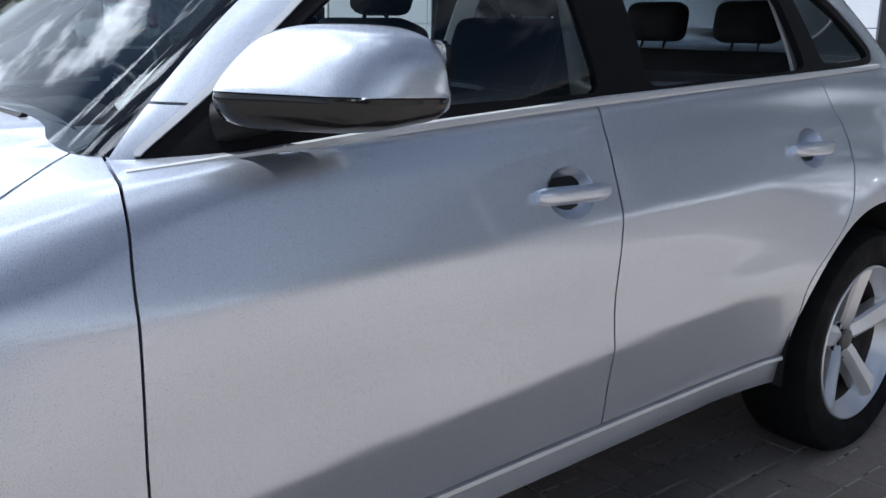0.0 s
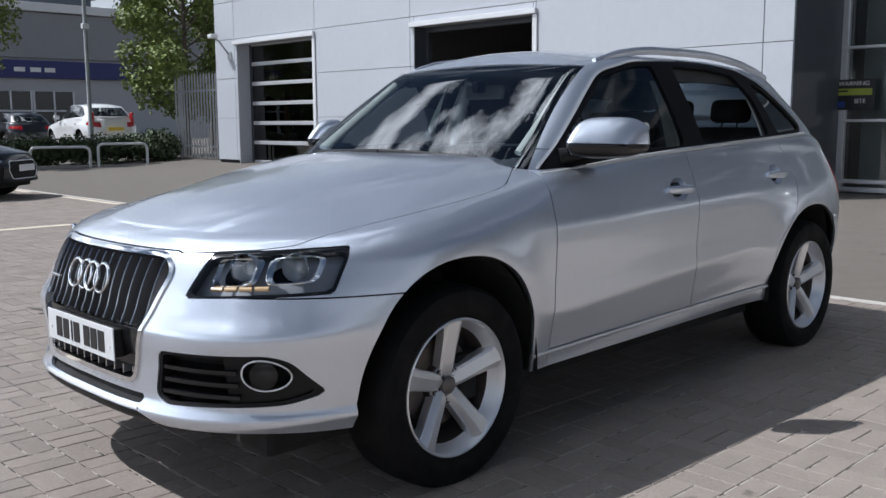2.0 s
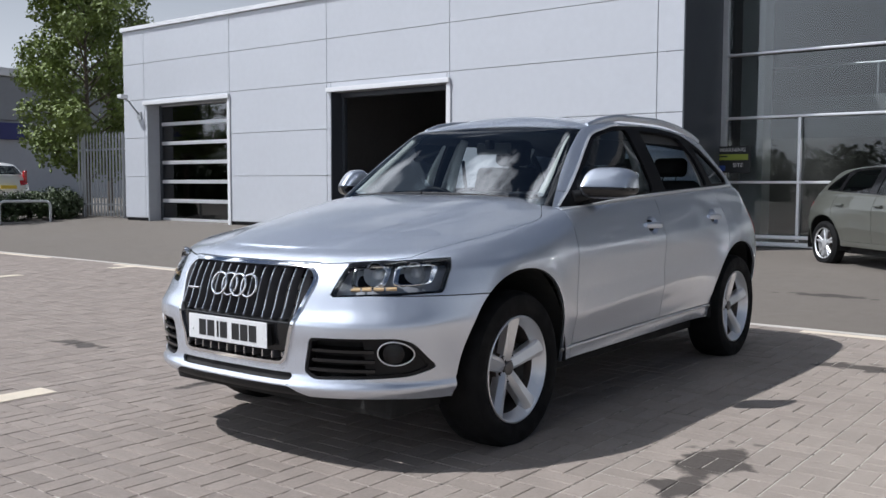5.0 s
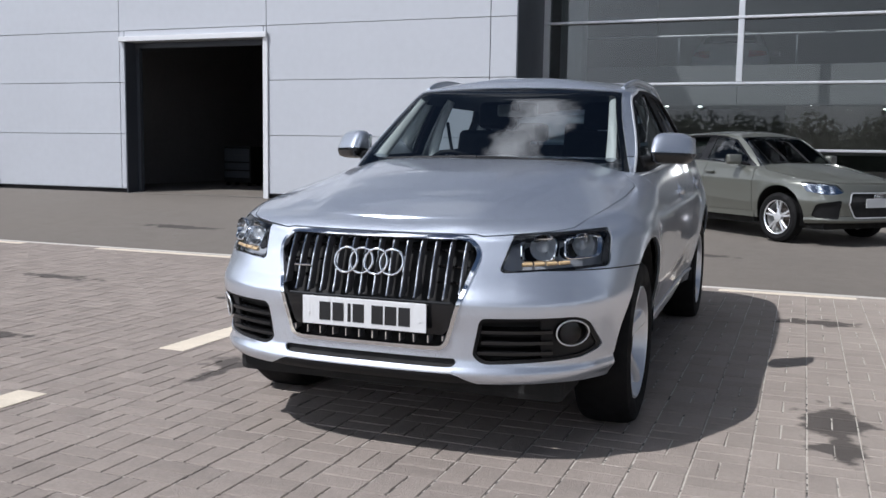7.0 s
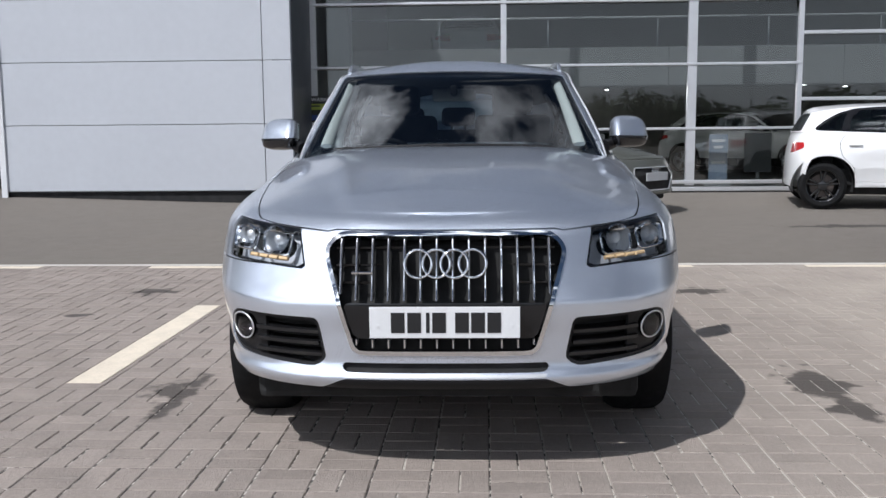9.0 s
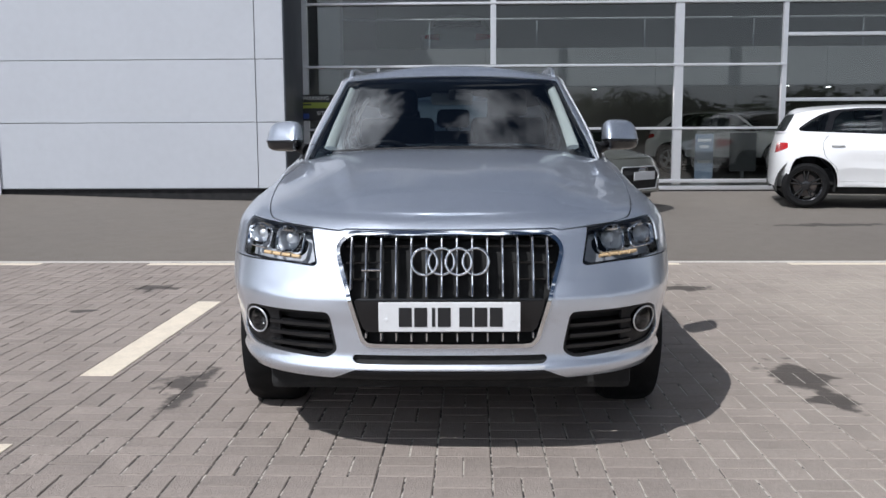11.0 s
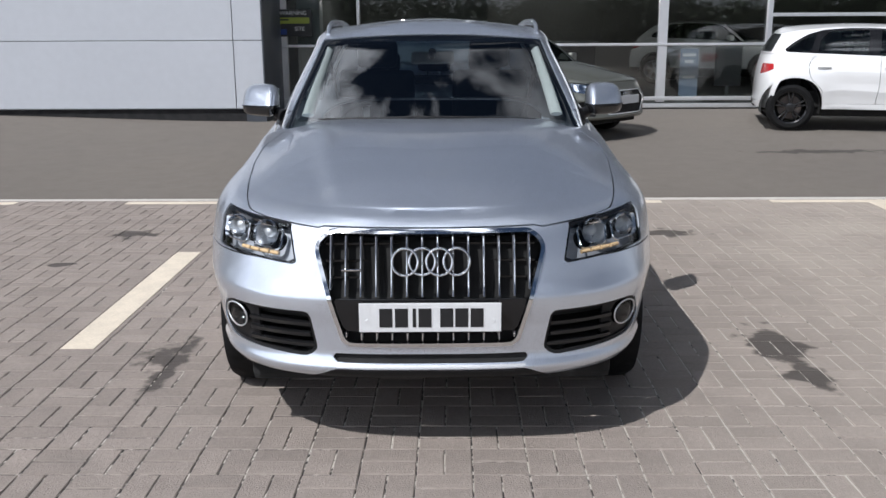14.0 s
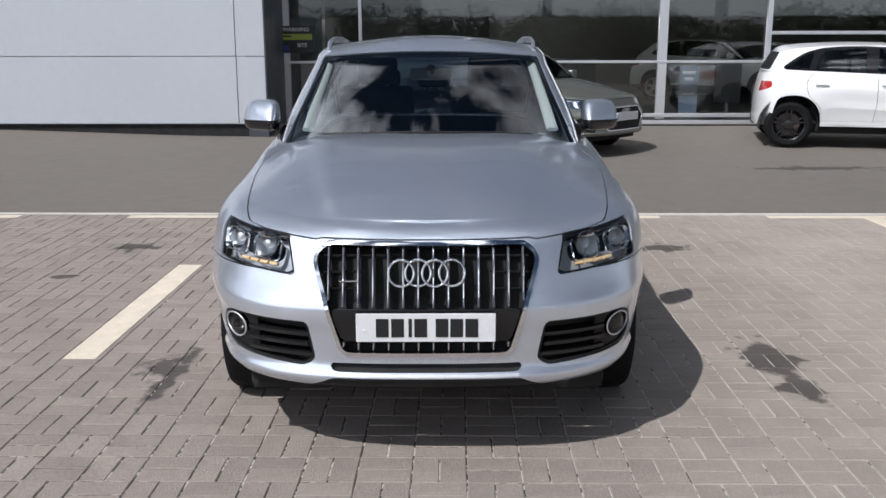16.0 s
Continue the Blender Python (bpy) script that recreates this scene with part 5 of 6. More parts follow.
# ---- other cars ----
def plain_wheel(parent, x, y, z, r, side, rim_mat, s):
    root = new("wheel")
    root.parent = parent
    root.matrix_local = pose(x, y, z, 0, 0, 0 if side > 0 else 180)
    w = .10 * s
    v, f = revolve([(-w, .62 * r), (-w * 1.1, .85 * r), (-w * .8, .98 * r), (0, r), (w * .8, .98 * r), (w * 1.1, .85 * r), (w, .70 * r), (w * .8, .66 * r)], 48, "x", True)
    link("tyre", v, f, M_TYRE, root, "black rubber tyre", 40)
    v, f = revolve([(w * .85, .645 * r), (w * .98, .69 * r), (w * .8, .70 * r), (w * .2, .63 * r), (-w, .62 * r)], 48, "x")
    link("rim", v, f, rim_mat, root, smooth=40)
    bm = bmesh.new()
    for k in range(5):
        for da in (-.16, .16):
            a = k * math.tau / 5 + da
            c = Vector((0, math.sin(a), math.cos(a)))
            box_into(bm, w * .35, w * .75, -.040 * r, .040 * r, .12 * r, .68 * r, .008 * s, 1, Matrix.Rotation(-a, 4, "X"))
    part("spokes", bm, rim_mat, root)
    v, f = revolve([(w * .3, .2 * r), (w * .85, .19 * r), (w * .9, .1 * r), (w * .9, 0)], 24)
    link("hub", v, f, rim_mat, root, smooth=40)
    v, f = revolve([(-w * .3, .5 * r), (-w * .3, 0)], 24)
    link("brake_disc", v, f, M_DISC, root)
    return root


def car_kit():
    """The cut sheets that the smaller cars share, before scaling: name, verts, faces, material key, label, holder."""
    kit = []

    def put(sheet, nm, key, lab="", thick=.012, holder=""):
        v, f = sheet.solid(thick) if thick else (sheet.v, sheet.faces)
        kit.append((nm, v, f, key, lab, holder))

    base = q_body.drop(f_arch)
    g_poly = rounded([(-.44, .76), (.44, .76), (.52, .60), (.42, .40), (-.42, .40), (-.52, .60)], .03)
    d_poly = rounded([(.60, .66), (.84, .60), (.84, .40), (.62, .38)], .04)
    fg = lambda x, y, z: np.minimum(inside(x, z, g_poly), .6 - y)
    fd_ = lambda x, y, z: np.minimum(inside(x, z, d_poly), .55 - y)
    fl = lambda x, y, z: np.minimum.reduce([x - .52 - (z - .76) * .6, .868 + (x - .53) * .10 - z, z - .775 + .05 * np.sin((x - .5) * 8), .50 + (z - .8) * .9 - y])
    tl = lambda x, y, z: np.minimum.reduce([y - 4.20, z - .885 - .25 * (4.5 - y), 1.04 - z, x - .45])
    skin_ = base.drop(fg).drop(fd_).drop(fl).drop(tl)
    keepers = skin_.keep(lambda x, y, z: np.maximum(1.325 - y, np.maximum(1.14 + .026 * (y - 1.5) - z, x - .70)))
    lower = keepers.keep(lambda x, y, z: z - .43)
    put(lower.keep(lambda x, y, z: f_hood(x, y, z) - .004).both(), "bonnet", "paint")
    body = lower.drop(lambda x, y, z: f_hood(x, y, z) + .004)
    put(body.keep(lambda x, y, z: seam_f(z) - .004 - y).both(), "front_body", "paint")
    back = body.keep(lambda x, y, z: y - seam_f(z) - .004)
    for nm, sh in (("front_door", back.keep(lambda x, y, z: seam_m(z) - .004 - y)), ("rear_door", back.keep(lambda x, y, z: np.minimum(y - seam_m(z) - .004, seam_r(z) - .004 - y)))):
        put(sh, nm, "paint")
        put(sh.other(), nm, "paint")
    put(back.keep(lambda x, y, z: y - seam_r(z) - .004).both(), "rear_body", "paint")
    put(keepers.drop(lambda x, y, z: z - .426).both(), "lower_trim", "trim")
    # added near-black sheet whose colour stands for the shade in the gaps
    put(q_body.drop(lambda x, y, z: f_arch(x, y, z, -.004)).drop(lambda x, y, z: np.minimum(z - 1.02, y - 1.31)).both().moved(-.03), "gap_shade_sheet", M_DARK, "", 0)
    lamp_r, lamp_h, side_in = q_body.keep(tl).moved(.004), q_body.keep(fl), q_body.keep(fd_).moved(-.02)
    for s_ in (lamp_r, lamp_r.other()):
        put(s_, "tail_light", M_RED_LENS, "red rear lamp")
    for s_ in (lamp_h, lamp_h.other()):
        put(s_.moved(-.004), "headlight", M_CLEAR, "clear head lamp", 0)
        put(s_.moved(-.02), "lamp_bowl", M_REFLECT, "", .003, "headlight")
    for s_ in (side_in, side_in.other()):
        put(s_, "side_intake", M_BLACK_PLASTIC)
    put(q_body.keep(fg).both().moved(-.015), "grille", M_DARK, "black mesh grille")
    band = q_body.keep(lambda x, y, z: fg(x, y, z) + .002).drop(lambda x, y, z: np.minimum(fg(x, y, z) - .012, .6 - y))
    put(band.both().moved(.006), "grille_surround", M_SATIN, "bright grille outline", .012, "grille")
    put(cab.keep(f_ws).both().moved(-.004), "windscreen", M_SCREEN, "", 0)
    put(cab.keep(f_rear_glass).both().moved(-.003), "rear_window", M_TINT, "", 0)
    put(frame_.both(), "roof", "paint")
    for p in panes:
        pn = cab.keep(lambda x, y, z, p=p: np.minimum(inside(y, z, p) + .004, np.abs(x) - .5)).moved(-.008)
        put(pn, "side_glass", M_TINT, "", 0)
        put(pn.other(), "side_glass", M_TINT, "", 0)
    for s_ in (black, black.other()):
        put(s_, "window_surround", M_BLACK_GLOSS)
    put(grid_sheet(dash), "dashboard", M_DASH, "", .03)
    return kit


KIT = car_kit()


def other_car(name, m, paint, size, label, front="grille", rim_mat=None, dark_trim=True, group="", tail=1.0):
    """A hatchback or estate of that half width, length and height, nose towards -y of its own axes."""
    sx, sy, sz = size[0] / .945, size[1] / 4.645, size[2] / 1.64
    car = thing(name, m, label, "car", group)
    rim_mat = rim_mat or M_ALLOY
    last = {}
    for nm, v, f, key, lab, holder in KIT:
        material = paint if key == "paint" else (M_BLACK_PLASTIC if dark_trim else paint) if key == "trim" else key
        v = np.array(v, float)
        v[:, 1] = np.where(v[:, 1] > 3.95, 3.95 + (v[:, 1] - 3.95) * tail, v[:, 1])
        ob = link(nm, v * (sx, sy, sz), f, material, last.get(holder, car), lab, 42)
        last[nm] = ob
        if nm in ("windscreen", "headlight", "side_glass"):
            ob.visible_shadow = False
        if nm.endswith("_door"):
            hy = 2.37 if nm == "front_door" else 3.33
            sg = 1 if v[0][0] > 0 else -1
            part("handle", box(sg * .928 * sx - .018, sg * .928 * sx + .018, (hy - .1) * sy, (hy + .1) * sy, .985 * sz, 1.015 * sz, .012, 2), paint, ob)
    gr = last["grille"]
    yp = float(q_nose(0, np.array(.6))) * sy
    part("number_plate", box(-.26, .26, yp - .025, yp - .018, .55 * sz, .55 * sz + .111, .002, 1), M_PLATE, car, "blank white plate")
    for k in range(4):
        v, f = [], []
        for i in range(20):
            for j in range(5):
                a, b = i * math.tau / 20, j * math.tau / 5
                rr = .034 + .005 * math.cos(b)
                v.append((-.063 + k * .042 + rr * math.cos(a), yp - .004 - .005 * math.sin(b), .70 * sz + rr * math.sin(a)))
                f.append((i * 5 + j, i * 5 + (j + 1) % 5, ((i + 1) % 20) * 5 + (j + 1) % 5, ((i + 1) % 20) * 5 + j))
        if front == "rings":
            link("badge_ring", v, f, M_CHROME, gr, smooth=60)
    for x in (-.36, .36):
        part("front_seat", box((x - .22) * sx, (x + .22) * sx, 2.62 * sy, 2.8 * sy, .6 * sz, 1.40 * sz, .06, 3), M_SEAT, car, smooth=50)
    part("rear_seat", box(-.6 * sx, .6 * sx, 3.6 * sy, 3.85 * sy, .6 * sz, 1.28 * sz, .06, 3), M_SEAT, car, smooth=50)
    part("cabin_floor", box(-.74 * sx, .74 * sx, 1.4 * sy, 4.05 * sy, .36 * sz, .62 * sz, .02), M_DARK, car)
    for sd in (1, -1):
        mr = part("door_mirror", box(-.10, .10, -.055, .055, -.065, .065, .04, 4, Matrix.Translation((sd * .985 * sx, 1.79 * sy, 1.20 * sz)) @ Matrix.Rotation(sd * .3, 4, "Z")), paint, car, smooth=60)
        part("mirror_arm", tube([(sd * .82 * sx, 1.66 * sy, 1.13 * sz), (sd * .95 * sx, 1.77 * sy, 1.17 * sz)], .022, 8), M_BLACK_PLASTIC, mr)
    r = .365 * sz
    for y in (.972, 3.775):
        for sd in (1, -1):
            plain_wheel(car, sd * .80 * sx, y * sy, r, r, sd, rim_mat, sz)
            prof = [(y * sy + .44 * sy * math.cos(a), r + .49 * sz * math.sin(a)) for a in np.linspace(-.2, math.pi + .2, 20)]
            vs = [(sd * x * sx, a, b) for a, b in prof for x in (.9, .45)]
            vs += [(sd * .45 * sx, y * sy, r)]
            fs = [(2 * i, 2 * i + 1, 2 * i + 3, 2 * i + 2) for i in range(19)] + [(2 * i + 1, 40, 2 * i + 3) for i in range(19)]
            link("arch_liner", vs, fs, M_DARK, car)
    part("floor_pan", box(-.7 * sx, .7 * sx, .3 * sy, 4.1 * sy, .22 * sz, .36 * sz, .03), M_DARK, car)
    return car


def at_wheel(wx, wy, hx, hy, size, which, side):
    """The pose that puts one wheel of a car at a ground point, the nose pointing along (hx, hy)."""
    k = math.hypot(hx, hy)
    hx, hy = hx / k, hy / k
    sx, sy = size[0] / .945, size[1] / 4.645
    lx, ly = side * .80 * sx, (.972 if which == "front" else 3.775) * sy
    ang = math.atan2(hx, -hy)                       # turns -y onto the heading
    c, s = math.cos(ang), math.sin(ang)
    x, y = wx - (c * lx - s * ly), wy - (s * lx + c * ly)
    return pose(x, y, float(gz(wx, wy)) + .004, 0, 0, math.degrees(ang))


HATCH = (.87, 4.03, 1.41)
other_car("hatchback", at_wheel(1.30, 9.34, .74, -.67, HATCH, "front", -1), M_GREYGREEN, HATCH, "grey-green metallic small hatchback parked by the glazing", "rings", dark_trim=False)
CROSS = (.90, 4.19, 1.47)
M_RIM_DARK = mat("black_alloy", (0.03, 0.03, 0.032), 0.2, 0.6, coat=0.5)
other_car("crossover", at_wheel(4.88, 10.1, .97, -.22, CROSS, "rear", -1), M_WHITE_PAINT, CROSS, "white compact crossover with black wheels beside the glazing", "rings", M_RIM_DARK, dark_trim=False, tail=.45)
ESTATE = (.92, 4.5, 1.70)
estate = other_car("estate_car", pose(-30.95, 12.6, .24, 0, 0, -93), M_WHITE_PAINT, ESTATE, "white estate car parked beyond the hedge", dark_trim=False)
for sd in (1, -1):
    part("tail_light", box(sd * .67 - .05, sd * .67 + .05, 4.12, 4.30, .98, 1.40, .04, 3), M_RED_LENS, estate, "tall red rear lamp", 50)
part("rear_plate", box(-.26, .26, 4.52, 4.535, .80, .91, .003, 1), M_PLATE_Y, estate, "blank yellow plate")
other_car("dark_hatchback", pose(-13.25, 4.63, .021, 0, 0, 133), M_BLACK_PAINT, HATCH, "black hatchback parked at the end of the bays")
other_car("dark_saloon", pose(-37.5, 12.2, .27, 0, 0, -90), M_BLACK_PAINT, (.9, 4.5, 1.45), "dark car parked beyond the hedge", dark_trim=False)
for y, paint, size, text in ((-3.0, M_SILVER, HATCH, "silver hatchback parked across the empty bays"), (-.35, M_WHITE_PAINT, CROSS, "white crossover parked across the empty bays"),
                             (2.3, M_BLACK_PAINT, HATCH, "black hatchback parked across the empty bays"), (4.6 - .15, M_WHITE_PAINT, HATCH, "white hatchback parked across the empty bays")):
    other_car("parked_car", pose(7.3, y, .024, 0, 0, -90), paint, size, text, group="cars across the bays")
other_car("showroom_car", pose(8.3, 18.6, .205, 0, 0, 62), M_WHITE_PAINT, CROSS, "white car on show inside the building", "rings")


# ---- workshop door, window and fittings ----
shutter = thing("workshop_door_glazed", pose(0, 0, 0), "grey sectional workshop door with long glazed strips", "door", kind="structure")
wx0, wx1, wt = OPEN["window"]
zs_ = [.30 + k * .485 for k in range(7)]
for z in zs_:
    part("rail", box(wx0 + .02, wx1 - .02, FY + .36, FY + .42, z - .045, z + .045, .008), M_ALU, shutter)
for x in (wx0 + .06, wx1 - .06):
    part("stile", box(x - .05, x + .05, FY + .355, FY + .415, .26, wt, .008), M_DGREY, shutter)
for z0, z1 in zip(zs_, zs_[1:]):
    part("pane", box(wx0 + .1, wx1 - .1, FY + .385, FY + .393, z0 + .04, min(z1 - .04, wt)), M_WORK_GLASS, shutter).visible_shadow = False
# open roller door: side guides, box and things inside
guide = thing("roller_door", pose(0, 0, 0), "dark grey roller door guides, door rolled up", "door", kind="structure")
dx0, dx1, dt = OPEN["door"]
for x in (dx0 + .06, dx1 - .06):
    part("guide", box(x - .035, x + .035, FY + .30, FY + .40, .27, dt, .006), M_DGREY, guide)
part("roller_box", box(dx0 + .02, dx1 - .02, FY + .28, FY + .44, dt - .10, dt, .01), M_DGREY, guide)
bench_ = thing("workbench", pose(-9.6, 15.6, .27), "dark workbench inside the open workshop", "workbench")
part("top", box(-.9, .9, -.35, .35, .86, .91, .008), M_DGREY, bench_)
part("cabinet", box(-.85, -.25, -.3, .3, .06, .86, .01), M_DARK, bench_)
for x in (.1, .8):
    part("leg", box(x - .03, x + .03, -.3, .3, 0, .86, .005), M_DGREY, bench_)
part("bin", box(.25, .6, -.2, .2, .0, .5, .03), M_DARK, bench_)
trol = thing("tool_trolley", pose(-10.2, 14.6, .27), "black tool trolley inside the open workshop", "trolley")
part("body", box(-.35, .35, -.25, .25, .12, .92, .02), M_BLACK_PLASTIC, trol)
for z in (.3, .48, .66, .80):
    part("drawer", box(-.32, .32, -.262, -.25, z - .07, z + .07, .006), M_DGREY, trol)
for x in (-.28, .28):
    for y in (-.18, .18):
        part("castor", tube([(x - .02, y, .06), (x + .02, y, .06)], .06, 12), M_TYRE, trol)
cctv = thing("security_camera", pose(-17.75, FY, 3.42), "small white security camera on a wall bracket", "camera")
part("body", box(-.09, .09, -.42, -.22, -.05, .05, .02, 3), M_CAPPING, cctv, smooth=50)
part("bracket", tube([(0, -.30, -.03), (.05, -.18, -.12), (.25, -.03, -.45)], .022, 8), M_GALV, cctv)
part("base", box(.17, .33, -.03, -.001, -.58, -.38, .01), M_CAPPING, cctv)

# ---- warning sign behind the glass ----
M_SIGN = mat("sign_dark", (0.014, 0.016, 0.018), 0.4)
M_SIGN_Y = mat("sign_lime", (0.30, 0.36, 0.05), 0.45)
M_SIGN_B = mat("sign_blue", (0.02, 0.05, 0.22), 0.45)
M_SIGN_W = mat("sign_white", (0.8, 0.8, 0.8), 0.45)
sign = thing("warning_sign", pose(-2.62, SY - .075, 1.655), "dark warning sign with a lime band fixed to the glazing", "sign")
part("board", box(-.31, .31, -.006, .006, -.225, .225, .004, 1), M_SIGN, sign)
part("band", box(-.27, .27, -.010, -.006, -.01, .09), M_SIGN_Y, sign)
part("arrow", box(-.24, -.08, -.013, -.0095, .04, .065), M_SIGN, sign)
part("panel", box(-.27, -.12, -.010, -.006, -.19, -.10), M_SIGN_B, sign)


def lettering(text, parent, x, z, y, size, material):
    c = bpy.data.curves.new("lettering", "FONT")
    c.body, c.size, c.align_x, c.align_y, c.extrude = text, size, "CENTER", "CENTER", .001
    tmp = bpy.data.objects.new("lettering_source", c)
    me = bpy.data.meshes.new_from_object(tmp)
    bpy.data.objects.remove(tmp)
    me.materials.append(material)
    ob = new("lettering", me)
    ob.parent = parent
    ob.matrix_local = pose(x, y, z, 90)
    return ob


lettering("WARNING", sign, 0, .160, -.0085, .095, M_SIGN_W)
lettering("SITE", sign, .10, -.10, -.0085, .095, M_SIGN_W)

# ---- showroom fittings ----
M_GALLERY = mat("gallery_grey", (0.21, 0.215, 0.22), .6, var=.05, scale=.8)
M_LAMP = mat("lamp_glow", (1, 1, 1), 0.5, emit=((1.0, 0.96, 0.9), 14))
GALLERY = 2.50           # underside of the gallery floor
for x, y, z in ((-1.50, 18.8, 2.27), (-.77, 18.9, 2.27), (1.6, 18.6, 2.27), (3.2, 20.5, 2.27), (6.75, 16.6, 2.16), (7.9, 17.4, 2.16)):
    sp = thing("spotlight", pose(x, y, z), "small lit ceiling spotlight in the showroom", "spotlight", group="showroom spotlights")
    part("can", tube([(0, 0, .0), (0, 0, .14)], .055, 14), M_SIGN, sp)
    part("lamp", tube([(0, 0, -.012), (0, 0, -.001)], .045, 14), M_LAMP, sp)
    part("rod", tube([(0, 0, .14), (0, 0, GALLERY - z)], .008, 6), M_GALV, sp)
for x, y, z in ((-1.1, 18.85, 2.22), (2.4, 19.5, 2.22), (7.3, 17.0, 2.12)):      # the light of the ceiling spotlights
    glow = new("spotlight_glow", bpy.data.lights.new("spotlight_glow", "POINT"))
    glow.data.energy, glow.data.shadow_soft_size, glow.data.color = 40, .06, (1.0, .95, .88)
    glow.matrix_world = Matrix.Translation((x, y, z))
gallery = thing("showroom_gallery", pose(0, 0, 0), "grey gallery floor with a plain front panel inside the showroom", "floor", kind="structure")
part("slab", box(WALL_R + .02, 16, 14.33, 25.78, GALLERY, GALLERY + .08), M_INSIDE, gallery)
for x0 in (-2.80, .35, 3.5, 6.65, 9.8, 12.95):
    part("panel", box(x0 + .004, x0 + 3.146, 14.2, 14.32, 2.05, 2.76, .006), M_GALLERY, gallery, "grey front panel")
part("handrail", tube([(-2.8, 14.26, 3.30), (16, 14.26, 3.30)], .02, 8), M_ALU, gallery)
for x0 in (-2.7, -.7, 1.3, 3.3, 5.3, 7.3, 9.3):
    part("rail_post", box(x0 - .012, x0 + .012, 14.25, 14.27, 2.77, 3.30), M_ALU, gallery)
other_car("gallery_car", pose(-.25, 23.9, GALLERY + .085, 0, 0, 180), M_WHITE_PAINT, (.92, 4.4, 1.58), "white estate car on show on the upper gallery", dark_trim=False)
wall_piece("wall_showroom_mid", 1.0, 14, 22.0, 22.2, .2, GALLERY - .002, mat("showroom_panel", (0.2, 0.19, 0.18), .6, var=.06), "grey panelled wall inside the showroom")
ban = thing("banner_stand", pose(4.465, 14.3, .2), "pale blue roll-up banner in the showroom", "banner")
part("sheet", box(-.17, .17, -.004, .004, .05, .96), mat("banner_print", (0.24, 0.30, 0.40), .5, var=.2, scale=2), ban)
part("foot", box(-.24, .24, -.08, .08, 0, .06, .015), M_ALU, ban)
for z, w in ((.82, .12), (.70, .08), (.42, .12)):
    part("print_bar", box(-w, w, -.007, -.005, z, z + .05), M_SIGN_W, ban)
brd = thing("display_board", pose(5.45, 15.2, .2), "plain grey display board on a stand", "board")
part("panel", box(-.26, .26, -.02, .02, .22, .98, .005), M_GALLERY, brd)
part("post", box(-.03, .03, -.02, .02, 0, .22), M_ALU, brd)
part("foot", box(-.25, .25, -.2, .2, 0, .03, .01), M_ALU, brd)
dsk = thing("reception_desk", pose(1.6, 17.2, .2), "long dark reception desk in the showroom", "desk")
part("front", box(-1.5, 1.5, -.4, .4, 0, 1.0, .02), M_SIGN, dsk)
part("top", box(-1.56, 1.56, -.46, .46, 1.0, 1.05, .012), M_CEIL, dsk)

# ---- planting bed, hoops, fence, lamp post ----
BED = ((-21.9, 6.6), (-20.0, 11.3))


def leaves(name, spots, size, count, material, parent, seed, lean=0.6):
    """Many small leaves round the given balls (x, y, z, r), as one mesh."""
    rng = np.random.default_rng(seed)
    w = np.array([s[3] ** 2 for s in spots])
    pick = rng.choice(len(spots), count, p=w / w.sum())
    sp = np.array(spots)[pick]
    d = rng.normal(size=(count, 3))
    d /= np.linalg.norm(d, axis=1, keepdims=True)
    c = sp[:, :3] + d * (sp[:, 3:4] * rng.uniform(.45, 1.05, (count, 1)))
    n = d + rng.normal(scale=lean, size=(count, 3)) + np.array((0, 0, .5))
    n /= np.linalg.norm(n, axis=1, keepdims=True)
    u = np.cross(n, rng.normal(size=(count, 3)))
    u /= np.linalg.norm(u, axis=1, keepdims=True)
    v = np.cross(n, u)
    s = size * rng.uniform(.6, 1.25, (count, 1))
    pts = np.stack([c - u * s, c - v * s * .55 + n * s * .12, c + u * s, c + v * s * .55 + n * s * .12], 1).reshape(-1, 3)
    faces = [(4 * i, 4 * i + 1, 4 * i + 2, 4 * i + 3) for i in range(count)]
    return link(name, pts, faces, material, parent)


def tree(x, y, z, height, spread_, seed, count, label, leaf=.075, low=.9, material=None):
    rng = random.Random(seed)
    tr = thing("tree", pose(x, y, z), label, "tree")
    bm = bmesh.new()
    tube_into(bm, [(0, 0, -.1), (.04, .02, height * .3), (-.03, .05, height * .6), (.02, 0, height * .92)], [.11, .085, .055, .015], 10)
    spots = []
    for k in range(26):
        t = .16 + .80 * k / 26
        a = k * 2.4 + rng.uniform(-.4, .4)
        reach = spread_ * (1.05 - .75 * abs(t - .42) / .6) * rng.uniform(.7, 1.05)
        z0 = max(low, height * t)
        tip = (reach * math.cos(a), reach * math.sin(a), z0 + reach * .35)
        mid = (tip[0] * .5, tip[1] * .5, z0 + reach * .22)
        tube_into(bm, [(0, 0, z0 * .92), mid, tip], [.03, .018, .006], 6)
        for q in (.45, .75, 1.0):
            spots.append((tip[0] * q + rng.uniform(-.2, .2), tip[1] * q + rng.uniform(-.2, .2), z0 + reach * .35 * q + rng.uniform(-.1, .25), rng.uniform(.22, .46) * spread_ / 1.9))
    part("trunk", bm, M_BARK, tr, smooth=50)
    leaves("crown", spots, leaf, count, material or M_LEAF, tr, seed)
    return tr


